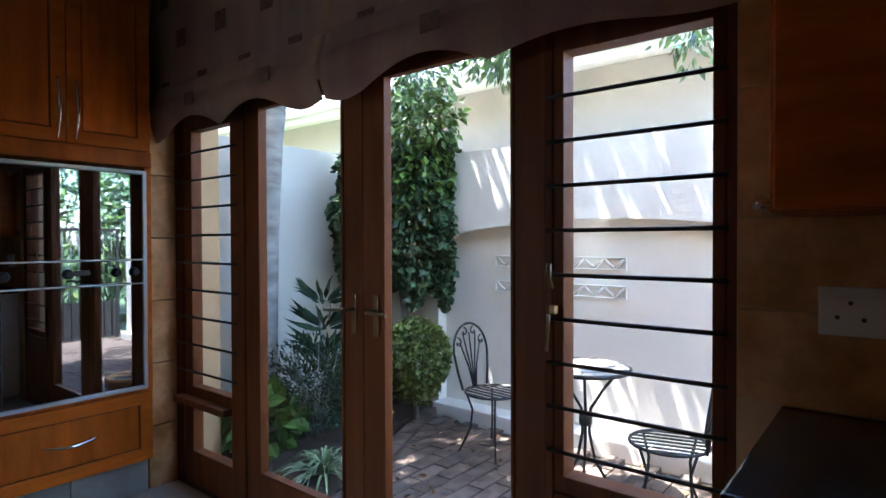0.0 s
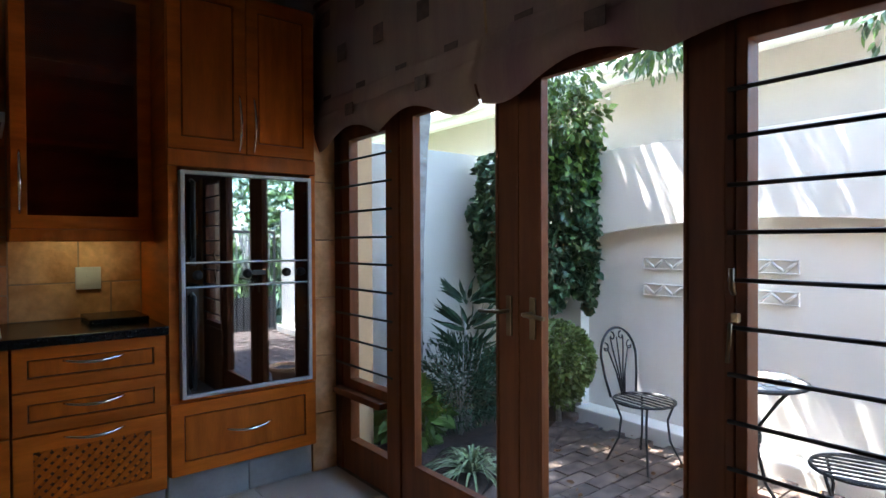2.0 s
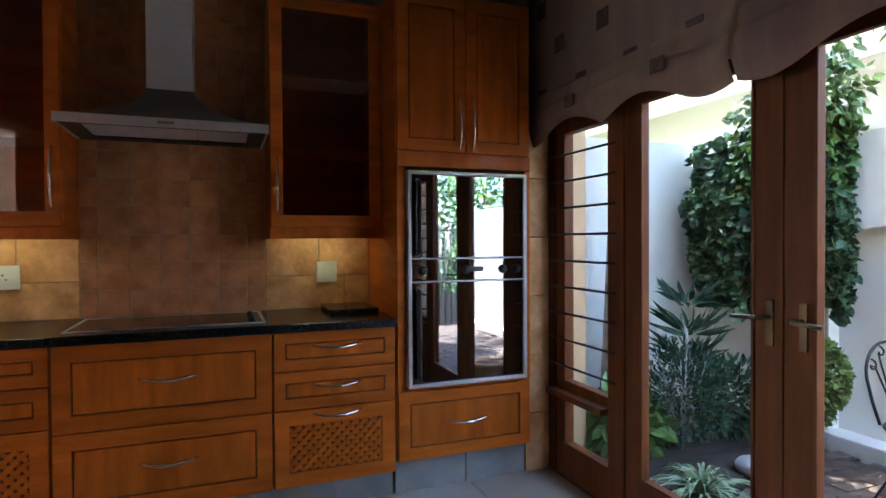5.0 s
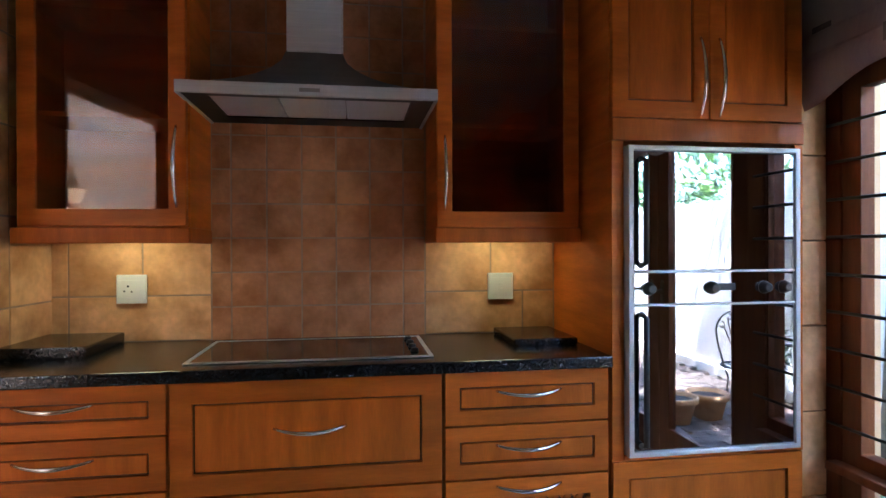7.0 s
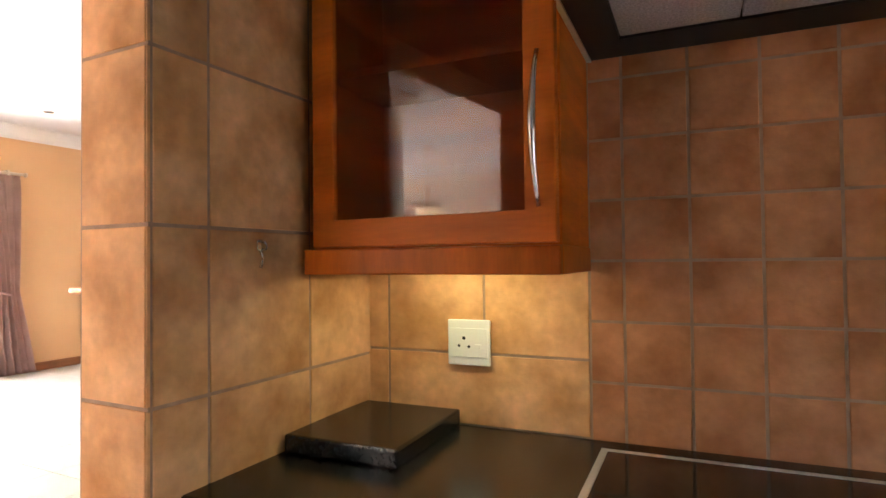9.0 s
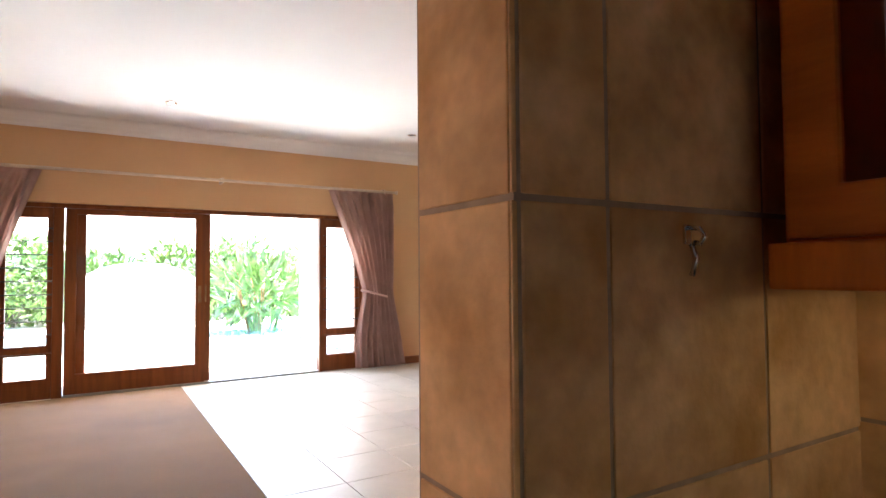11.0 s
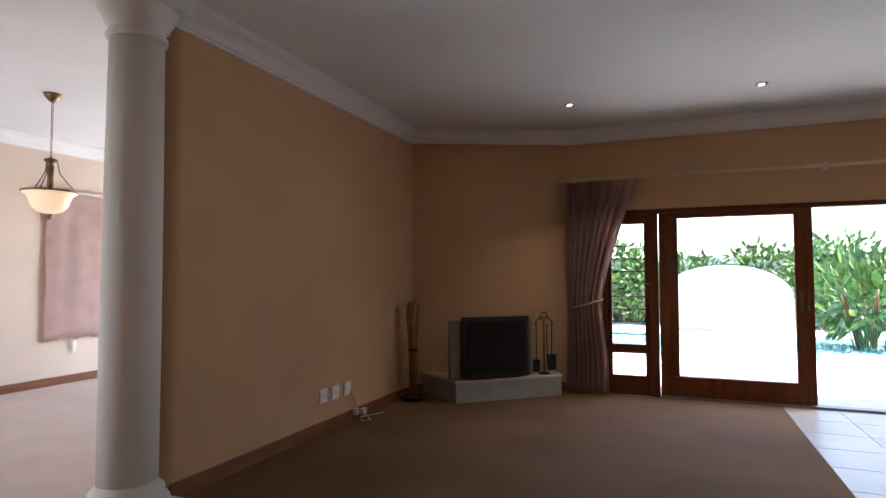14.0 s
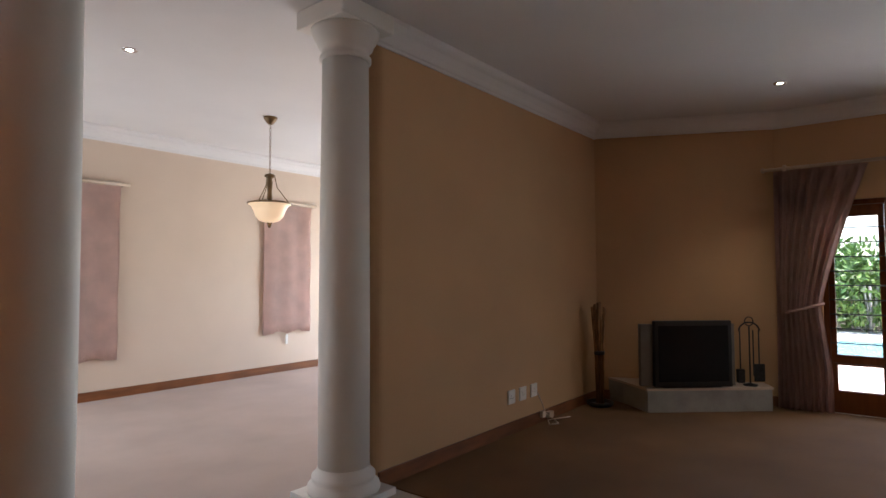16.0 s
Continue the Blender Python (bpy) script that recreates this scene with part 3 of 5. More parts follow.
def rect_like(x0, x1, z0, z1, y, w):
    return frame_ring(bms(), (x0, x1, z0, z1), (x0 + w, x1 - w, z0 + w, z1 - w), lambda u, v, k: (u, y + 0.022 * k, v), 0.004)


wall_cabinet(-0.995, -0.412, True, "orange cherry wall cupboard with a glass door slightly ajar", 5.5)
wall_cabinet(0.505, 1.09, False, "orange cherry wall cupboard with a glass door, beside the tall cupboard")

# ---- extractor hood ----
hood = thing("extractor_hood", "stainless steel chimney extractor hood above the hob", "extractor hood")
HX0, HX1, HY = -0.41, 0.486, 3.29
bm = box(bms(), (HX0, HY, 1.845), (HX1, HY + 0.012, 1.888), 0.003)
box(bm, (HX0, HY + 0.012, 1.845), (HX0 + 0.012, 3.793, 1.888), 0.002)
box(bm, (HX1 - 0.012, HY + 0.012, 1.845), (HX1, 3.793, 1.888), 0.002)
part("front_band", bm, STEEL, hood, "brushed steel front band")
bm = bms()
rings = []
for f in range(7):
    s = f / 6
    e = 1 - (1 - s) ** 1.7
    half = 0.448 + (0.106 - 0.448) * e
    fy = HY + 0.006 + (3.50 - HY) * e
    z = 1.886 + 0.185 * s ** 1.3
    rings.append([bm.verts.new(p) for p in ((0.038 - half, fy, z), (0.038 + half, fy, z), (0.038 + half, 3.793, z), (0.038 - half, 3.793, z))])
for a, b in zip(rings, rings[1:]):
    for j in range(4):
        f = bm.faces.new((a[j], a[(j + 1) % 4], b[(j + 1) % 4], b[j]))
        f.smooth = j == 0
bm.faces.new(rings[0][::-1])
bm.faces.new(rings[-1])
part("canopy", bm, DARK_STEEL, hood, "dark sloping steel canopy")
part("chimney", box(bms(), (-0.066, 3.5, 2.068), (0.142, 3.793, 2.75), 0.003), STEEL, hood, "square steel chimney")
bm = bms()
frame_ring(bm, (HX0 + 0.012, HX1 - 0.012, HY + 0.012, 3.793), (HX0 + 0.09, HX1 - 0.09, HY + 0.06, 3.68), lambda u, v, k: (u, v, 1.872 if k else 1.85), 0)
part("underside", bm, BLACK, hood, "black underside rim")
for k in range(3):
    w = (HX1 - HX0 - 0.18) / 3
    f = part("grease_filter", box(bms(), (HX0 + 0.092 + w * k, HY + 0.062, 1.855), (HX0 + 0.088 + w * (k + 1), 3.678, 1.868), 0.002), FILTER, hood, "silver mesh grease filter")
part("badge", box(bms(), (0.0, HY - 0.002, 1.86), (0.07, HY + 0.001, 1.873)), DARK_STEEL, hood)

# ---- hob and slabs ----
hob = thing("hob", "black ceramic glass hob with a steel rim let into the worktop", "hob")
bm = bms()
frame_ring(bm, (-0.378, 0.463, 3.255, 3.72), (-0.362, 0.447, 3.271, 3.704), lambda u, v, k: (u, v, 0.931 + 0.006 * k), 0.002)
part("rim", bm, STEEL, hob, "steel rim")
part("glass_top", box(bms(), (-0.362, 3.271, 0.931), (0.447, 3.704, 0.9355)), HOB_GLASS, hob)
for k in range(4):
    bm = lathe(bms(), [(0.015, 0), (0.015, 0.007), (0.012, 0.012), (0.009, 0.013)], seg=16)
    part("knob", bm, BLACK, hob, "black hob knob", pose(0.405, 3.36 + 0.09 * k, 0.9356))
for x0, x1, y0, y1, z1 in ((-1.044, -0.752, 3.435, 3.79, 0.973), (0.80, 1.06, 3.41, 3.75, 0.96)):
    b = box(bms(), (x0, y0, 0.931), (x1, y1, z1), 0.006)
    solid("granite_slab", b, GRANITE, "loose slab of polished black granite lying on the worktop", "slab", group="loose slabs")


# ---- sockets ----
def socket(m, size, holes, rocker, label, group=""):
    """A moulded plate facing -y with three pin holes and a rocker."""
    s = thing("socket", label, "socket", m, group)
    part("plate", box(bms(), (-size[0] / 2, -0.011, -size[1] / 2), (size[0] / 2, 0, size[1] / 2), 0.004), WHITE_PLASTIC, s)
    part("bezel", box(bms(), (-size[0] / 2 + 0.006, -0.0135, -size[1] / 2 + 0.022), (size[0] / 2 - 0.006, -0.0105, size[1] / 2 - 0.022), 0.001), WHITE_PLASTIC, s)
    for x, z, r in holes:
        part("pin_hole", lathe(bms(), [(r, 0), (r, 0.002)], seg=10), BLACK, s, "", pose(x, -0.0125, z, 90, 0, 0))
    for x, z in rocker:
        part("switch_rocker", box(bms(), (x - 0.009, -0.018, z - 0.005), (x + 0.009, -0.013, z + 0.005), 0.001), WHITE_PLASTIC, s)
    return s


THREE = [(-0.012, 0.012, 0.0048), (-0.026, -0.008, 0.004), (0.002, -0.01, 0.004)]
socket(pose(-0.724, 3.7945, 1.15), (0.118, 0.12), THREE, [(0.028, -0.008)], "white plastic wall socket with switch on the tiled wall", "kitchen sockets")
socket(pose(0.843, 3.7945, 1.142), (0.118, 0.12), [], [(0, 0.012), (0, -0.014)], "white plastic double switch plate on the tiled wall", "kitchen sockets")
socket(pose(2.0175, 0.20, 1.16, 0, 0, -90), (0.16, 0.108), [(x * 1.7, z * 1.6, 0.005) for x, z, _ in THREE], [(0.05, 0)], "white plastic wall socket beside the side window", "kitchen sockets")
bm = lathe(bms(), [(0.022, 0), (0.02, 0.006), (0.008, 0.012), (0.006, 0.02)], seg=14)
tube(bm, [(0, -0.005, 0.01), (0, -0.03, 0.016), (0, -0.055, 0.006)], 0.004)
solid("wall_hook", bm, CHROME, "small round metal tie-back hook on the kitchen wall", "hook", pose(2.0175, 0.395, 1.4, 0, -90, 0))
bm = box(bms(), (-0.006, -0.004, -0.012), (0.006, 0, 0.012), 0.001)
tube(bm, [(0, -0.004, 0.008), (0, -0.02, 0.006), (0, -0.026, -0.004), (0, -0.02, -0.012), (0, -0.012, -0.01)], 0.003)
tube(bm, [(0, -0.008, -0.012), (0, -0.014, -0.03), (0, -0.008, -0.05)], 0.0035)
solid("key_hook", bm, CHROME, "small metal hook screwed to the tiled wall", "hook", pose(-1.0505, 3.36, 1.405, 0, 0, 86.8))

# corner counter by the side window
corner = thing("corner_cabinet", "cherry base cabinet below the dark corner worktop", "cabinet", group="kitchen base cabinets")
part("body", box(bms(), (1.48, -1.8, 0.14), (2.026, 0.321, 0.888)), WOOD, corner)
part("end_panel", box(bms(), (1.45, 0.322, 0.02), (2.026, 0.337, 0.888), 0.002), CREAM, corner, "pale end panel")
solid("corner_worktop", box(bms(), (1.43, -1.8, 0.889), (2.027, 0.352, 0.93), 0.006), GRANITE, "black granite worktop in the corner by the window", "worktop")

side = thing("wall_cabinet", "cherry wall cupboard above the corner worktop", "cabinet", group="kitchen wall cabinets")
part("body", box(bms(), (1.74, -1.5, 1.37), (2.028, 0.335, 2.62), 0.003), WOOD, side)
for k in range(3):
    d = part("door", box(bms(), (1.716, -1.495 + 0.61 * k, 1.375), (1.738, -0.895 + 0.61 * k, 2.61), 0.004), WOOD, side)
    part("handle", tube(bms(), [(1.716, -1.43 + 0.61 * k, 1.45), (1.69, -1.43 + 0.61 * k, 1.52), (1.69, -1.43 + 0.61 * k, 1.64), (1.716, -1.43 + 0.61 * k, 1.71)], 0.006), CHROME, d, "curved satin chrome bow handle")
splash = thing("splashback_tiles", "terracotta tiles above the corner worktop", "wall tiles", kind="structure")
for k in range(7):
    for j in range(2):
        y1 = 0.445 - 0.33 * k
        part("tile", box(bms(), (2.018, y1 - 0.325, 0.935 + 0.22 * j), (2.0295, y1, 1.15 + 0.22 * j), 0.002), TILE, splash)
for j in range(4):
    part("tile", box(bms(), (2.018, 0.342, 1.375 + 0.31 * j), (2.0295, 0.445, 1.68 + 0.31 * j), 0.002), TILE, splash)

# ---- lounge: structure, in its own axes ----
structure("floor_lounge", box(bms(), (-8.4, -4.4, -0.2), (-1.0, 10.2, -0.012)), FLOOR_GROUT, "grout bed under the lounge floor tiles", "floor", LM)
LFLOOR = bpy.data.objects["floor_lounge"]
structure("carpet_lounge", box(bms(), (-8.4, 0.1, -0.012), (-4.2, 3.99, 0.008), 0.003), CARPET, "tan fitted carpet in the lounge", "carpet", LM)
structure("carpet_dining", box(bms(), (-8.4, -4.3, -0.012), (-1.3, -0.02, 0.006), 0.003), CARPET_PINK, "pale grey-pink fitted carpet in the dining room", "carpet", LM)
FW = -8.4
bm = cut(bms(), (FW - 0.25, -4.5, 0), (FW, 10.2, 3.11), 0, [(2.18, 6.35, -0.01, 2.14), (7.59, 9.11, -0.01, 2.14), (-3.9, -0.9, 0.02, 2.3)])
structure("wall_west", bm, PAINT, "beige wall with wide sliding doors", "wall", LM)
bm = box(bms(), (-8.4, -0.1, 0), (-4.08, 0.1, 3.11))
ends = [e for e in bm.edges if abs(e.verts[0].co.x + 4.08) < 1e-4 and abs(e.verts[1].co.x + 4.08) < 1e-4 and abs(e.verts[0].co.z - e.verts[1].co.z) > 1]
bmesh.ops.bevel(bm, geom=ends, offset=0.097, segments=8, affect="EDGES", profile=0.5)
structure("wall_lounge", bm, PAINT, "beige wall with a rounded end between lounge and dining room", "wall", LM)
bm = prism(bms(), [(-7.6, 0.1), (-8.4, 1.78), (-8.399, 0.1)], 0, 3.11)
structure("wall_corner", bm, PAINT, "beige wall set across the lounge corner", "wall", LM)
structure("wall_dining", box(bms(), (-8.6, -4.5, 0), (-1.1, -4.3, 3.11)), CREAM, "cream dining room wall", "wall", LM)
bm = cut(bms(), (-1.3, -4.3, 0), (-1.1, -2.1, 3.11), 0, [(-4.0, -2.4, 0.3, 2.3)])
structure("wall_dining_east", bm, CREAM, "cream dining room wall with a window", "wall", LM)
structure("wall_far_north", box(bms(), (-8.65, 10.0, 0), (-0.9, 10.2, 3.11)), PAINT, "beige lounge wall", "wall", LM)
structure("ceiling_lounge", box(bms(), (-8.6, -4.5, 3.11), (-1.0, 10.2, 3.2)), CEILING, "white lounge ceiling", "ceiling", LM)


def cornice(a, b, side, name="cornice"):
    """A coved cornice from a to b; side turns the cove towards the room."""
    a, b = Vector((*a, 0)), Vector((*b, 0))
    d = (b - a).normalized()
    n = Vector((-d.y, d.x, 0)) * side
    prof = [(0.0, -0.16), (0.015, -0.16), (0.02, -0.145), (0.035, -0.135), (0.05, -0.10), (0.085, -0.06), (0.115, -0.045), (0.13, -0.03), (0.14, -0.0015), (0.0, -0.0015)]
    bm = bms()
    rows = [[bm.verts.new(p + n * u + Vector((0, 0, 3.11 + z))) for u, z in prof] for p in (a, b)]
    k = len(prof)
    for j in range(k):
        bm.faces.new((rows[0][j], rows[0][(j + 1) % k], rows[1][(j + 1) % k], rows[1][j]))
    bm.faces.new(rows[0][::-1])
    bm.faces.new(rows[1])
    return structure(name, bm, CEILING, "white moulded plaster cornice", "cornice", LM)


cornice((FW, 1.72), (FW, 10.0), -1)
cornice((-7.57, 0.1), (-8.42, 1.86), -1)
cornice((-4.1, 0.1), (-7.66, 0.1), -1)
cornice((-8.4, -4.3), (-1.3, -4.3), 1)
cornice((-4.1, -0.1), (-8.4, -0.1), 1)


def skirting(a, b, side):
    a, b = Vector((*a, 0)), Vector((*b, 0))
    d = (b - a)
    ln = d.length
    bm = box(bms(), (0, 0, 0.006), (ln, 0.018 * side, 0.11), 0.004)
    return structure("baseboard", bm, SKIRT, "stained wooden skirting board", "skirting", LM @ pose(a.x, a.y, 0, 0, 0, math.degrees(math.atan2(d.y, d.x))))


skirting((-4.12, 0.101), (-7.6, 0.101), -1)
skirting((-7.6, 0.1), (-8.4, 1.78), -1)
skirting((FW + 0.001, 6.36), (FW + 0.001, 7.58), -1)
skirting((FW + 0.001, 1.8), (FW + 0.001, 2.17), -1)
skirting((FW + 0.001, 9.12), (FW + 0.001, 10.0), -1)
skirting((-8.39, -4.299), (-1.31, -4.299), 1)

# ---- columns ----
def column(x, y):
    c = thing("column", "round white plaster column with moulded capital and square base", "column", LM @ pose(x, y, 0), group="white columns")
    part("base_slab", box(bms(), (-0.235, -0.235, 0.001), (0.235, 0.235, 0.045), 0.006), PLASTER, c)
    part("base", lathe(bms(), [(0.225, 0.045), (0.232, 0.065), (0.225, 0.09), (0.2, 0.105), (0.192, 0.115), (0.2, 0.13), (0.2, 0.15), (0.175, 0.17), (0.163, 0.2)], seg=48), PLASTER, c)
    part("shaft", lathe(bms(), [(0.163, 0.2), (0.163, 1.0), (0.158, 1.9), (0.150, 2.78)], seg=48), PLASTER, c)
    part("capital", lathe(bms(), [(0.150, 2.78), (0.168, 2.785), (0.168, 2.81), (0.152, 2.82), (0.155, 2.86), (0.178, 2.875), (0.185, 2.90), (0.205, 2.93), (0.222, 2.965), (0.224, 2.984)], seg=48), PLASTER, c)
    part("abacus", box(bms(), (-0.225, -0.225, 2.985), (0.225, 0.225, 3.108), 0.012), PLASTER, c)
    return c


column(-3.9, 0.02)
column(-2.2, 0.05)

# ---- sliding doors ----
SX0, SX1 = FW - 0.16, FW - 0.04
sf = thing("sliding_door_frame", "dark hardwood frame of the lounge sliding doors", "door frame", LM, kind="structure")
for y0, y1 in ((2.18, 2.23), (2.70, 2.80), (5.72, 5.78), (6.30, 6.35)):
    part("jamb", box(bms(), (SX0, y0, 0.0), (SX1, y1, 2.09), 0.005), MERANTI, sf)
part("head", box(bms(), (SX0 - 0.004, 2.18, 2.09), (SX1 + 0.004, 6.35, 2.138), 0.005), MERANTI, sf)
part("track", box(bms(), (SX0, 2.8, 0.0), (SX1, 5.72, 0.022), 0.003), DARK_STEEL, sf)


def slider(name, y0, y1, x, label):
    d = thing(name, label, "door", LM, kind="structure")
    bm = rect_frame(bms(), y0, y1, 0.024, 2.086, 0.11, x, x + 0.045, 0.22, 0.06)
    part("door_frame", bm, MERANTI, d)
    pane(d, (x + 0.02, y0 + 0.1, 0.23), (x + 0.026, y1 - 0.1, 2.04))
    part("handle", box(bms(), (x + 0.045, y1 - 0.075, 1.0), (x + 0.06, y1 - 0.045, 1.2), 0.004), BRASS, d, "upright pull handle")
    return d


slider("door_3", 2.81, 4.26, FW - 0.10, "closed hardwood sliding door with one large pane")
slider("door_4", 2.90, 4.33, FW - 0.155, "hardwood sliding door pushed open behind the other leaf")
for name, y0, y1 in (("window_3", 2.232, 2.698), ("window_4", 5.782, 6.298)):
    w = thing(name, "hardwood side window with horizontal bars", "window", LM, kind="structure")
    bm = rect_frame(bms(), y0, y1, 0.5, 2.086, 0.05, FW - 0.13, FW - 0.06, 0.08, 0.11)
    rect_frame(bm, y0, y1, 0.002, 0.497, 0.05, FW - 0.13, FW - 0.06, 0.22, 0.02)
    part("sash", bm, MERANTI, w)
    pane(w, (FW - 0.095, y0 + 0.04, 0.57), (FW - 0.09, y1 - 0.04, 1.98))
    pane(w, (FW - 0.095, y0 + 0.04, 0.2), (FW - 0.09, y1 - 0.04, 0.48))
    bars(w, y0, y1, 0.7, 0.145, 9, FW - 0.045)

# ---- curtains ----
def curtain(outer, inner_top, inner_tie, inner_low, outer_low, label):
    t = thing("curtain", label, "curtain", LM @ pose(FW + 0.16, 0, 0), group="lounge curtains")
    bm = bms()
    rows, n = [], 110
    heights = [0.03 + (2.47 - 0.03) * k / 44 for k in range(45)]
    for z in heights:
        if z > 1.05:
            f = ((z - 1.05) / 1.42) ** 1.25
            inner, out = inner_tie + (inner_top - inner_tie) * f, outer
        else:
            f = (1.05 - z) / 1.02
            inner, out = inner_tie + (inner_low - inner_tie) * min(1, f * 1.6), outer + (outer_low - outer) * f
        amp = 0.036 if z < 2.3 else 0.036 * (1 - 0.75 * (z - 2.3) / 0.17)
        amp *= 0.55 + 0.45 * min(1, abs(z - 1.05) / 0.5)
        row = []
        for k in range(n + 1):
            s = k / n
            x = amp * math.sin(2 * math.pi * (9.0 * s + 0.35 * math.sin(3 * s + 1.3 * z * 0.3))) + 0.015 * math.sin(41 * s + z)
            row.append(bm.verts.new((x, out + (inner - out) * s, z)))
        rows.append(row)
    for a, b in zip(rows, rows[1:]):
        for k in range(n):
            f = bm.faces.new((a[k], a[k + 1], b[k + 1], b[k]))
            f.smooth = True
    bmesh.ops.solidify(bm, geom=list(bm.faces), thickness=0.004)
    part("fabric", bm, CURTAIN, t)
    lo, hi = sorted((outer + (inner_tie - outer) * 0.25, inner_tie))
    bm = bms()
    tube(bm, [(0.075 * math.cos(a), (lo + hi) / 2 + (hi - lo) * 0.56 * math.sin(a), 1.05 - 0.05 * math.sin(a) * (1 if inner_tie < outer else -1)) for a in [2 * math.pi * k / 24 for k in range(24)]], 0.016, 8, True)
    part("tie_back", bm, CURTAIN, t, "mauve fabric tie-back")
    return t


curtain(1.80, 2.60, 2.18, 2.26, 1.78, "pleated mauve curtain tied back beside the sliding door")
curtain(6.73, 5.78, 6.28, 6.16, 6.93, "pleated mauve curtain tied back beside the open doorway")
rod = thing("curtain_rod", "long pale curtain rod with brackets above the sliding doors", "curtain rod", LM)
part("rail", tube(bms(), [(FW + 0.16, 1.72, 2.49), (FW + 0.16, 6.78, 2.49)], 0.018, 14), ROD, rod)
for y in (1.9, 4.42, 6.6):
    part("bracket", box(bms(), (FW + 0.001, y - 0.015, 2.46), (FW + 0.185, y + 0.015, 2.525), 0.004), ROD, rod)
for y in (1.70, 6.80):
    part("finial", lathe(bms(), [(0.012, -0.02), (0.028, -0.012), (0.03, 0.0), (0.022, 0.015), (0.01, 0.02)], seg=16), ROD, rod, "", pose(FW + 0.16, y, 2.49, 90, 0, 0))

# ---- hearth corner ----
hearth = thing("hearth_plinth", "low pale tiled plinth across the lounge corner", "plinth", LM)
part("base", prism(bms(), [(-7.245, 0.784), (-8.095, 1.752), (-8.33, 1.62), (-7.645, 0.21), (-7.53, 0.42)], 0.009, 0.225), PLINTH_TILE, hearth)
part("top_slab", prism(bms(), [(-7.236, 0.778), (-8.095, 1.765), (-8.34, 1.63), (-7.645, 0.205), (-7.52, 0.41)], 0.225, 0.247), CREAM, hearth, "cream tiled top")

ANG = math.degrees(math.atan2(1.752 - 0.704, -8.095 + 7.175))
tv = thing("television", "large old black television with silver speaker sides on the plinth", "television", LM @ pose(-7.66, 1.045, 0.248, 0, 0, ANG))
bm = bms()
box(bm, (-0.40, -0.16, 0.015), (0.40, -0.10, 0.68), 0.012)
back = [(-0.39, -0.10), (0.39, -0.10), (0.24, 0.16), (-0.24, 0.16)]
prism(bm, back[::-1], 0.03, 0.6)
box(bm, (-0.3, -0.12, 0), (0.3, 0.1, 0.03), 0.004)
part("cabinet", bm, BLACK, tv)
part("screen", box(bms(), (-0.36, -0.168, 0.07), (0.36, -0.158, 0.63), 0.006), SCREEN, tv, "dark glossy screen")
for s in (-1, 1):
    part("speaker", box(bms(), (s * 0.402, -0.12, 0.02), (s * (0.53 if s < 0 else 0.45), -0.06, 0.645), 0.008), SILVER_PLASTIC, tv, "grey speaker side")

tools = thing("fire_tools", "dark iron fireside tool set on the plinth", "fire tools", LM @ pose(-8.06, 1.56, 0.248, 0, 0, ANG))
part("stand_base", lathe(bms(), [(0.07, 0), (0.07, 0.012), (0.03, 0.02), (0.012, 0.03)], seg=20), IRON, tools)
part("stem", tube(bms(), [(0, 0, 0.02), (0, 0, 0.62)], 0.008), IRON, tools)
part("ring", tube(bms(), [(0.045 * math.cos(a), 0, 0.66 + 0.045 * math.sin(a)) for a in [2 * math.pi * k / 20 for k in range(20)]], 0.006, 6, True), IRON, tools)
part("crossbar", tube(bms(), [(0.11 * math.cos(a), 0, 0.56 + 0.09 * math.sin(a)) for a in [math.pi * k / 12 for k in range(13)]], 0.008), IRON, tools)
for x, kind in ((-0.10, "brush"), (0.10, "shovel"), (0.04, "poker")):
    bm = tube(bms(), [(x, 0.0, 0.57), (x, 0.0, 0.2), (x, 0.0, 0.1)], 0.007)
    if kind == "brush":
        box(bm, (x - 0.035, -0.025, 0.03), (x + 0.035, 0.025, 0.17), 0.008)
    elif kind == "shovel":
        box(bm, (x - 0.055, -0.01, 0.04), (x + 0.055, 0.01, 0.22), 0.006)
    part(kind, bm, IRON, tools)

reeds = thing("reed_bundle", "tall tied bundle of dry brown reeds in a dark dish", "dried reeds", LM @ pose(-7.25, 0.275, 0.008))
part("dish", lathe(bms(), [(0.10, 0), (0.135, 0.02), (0.14, 0.05), (0.125, 0.05), (0.11, 0.02)], seg=28), BLACK, reeds, "round dark dish")
rng = random.Random(4)
for k in range(26):
    a, r = rng.uniform(0, 6.28), rng.uniform(0.008, 0.05)
    top = rng.uniform(0.9, 1.1)
    sp = rng.uniform(1.0, 1.7)
    bm = tube(bms(), [(r * math.cos(a) * 0.8, r * math.sin(a) * 0.8, 0.02), (r * math.cos(a), r * math.sin(a), 0.55), (r * sp * math.cos(a), r * sp * math.sin(a), top)], [0.007, 0.008, 0.013], 6)
    part("reed", bm, STRAW, reeds)
part("binding", lathe(bms(), [(0.052, 0.54), (0.056, 0.55), (0.056, 0.57), (0.052, 0.58)], seg=20), BLACK, reeds)

for x in (-5.76, -5.95, -6.15):
    socket(LM @ pose(x, 0.1005, 0.325, 0, 0, 180), (0.115, 0.12), THREE, [(0.028, -0.008)], "white plastic wall socket low on the beige wall", "lounge sockets")
bm = bms()
rng = random.Random(9)
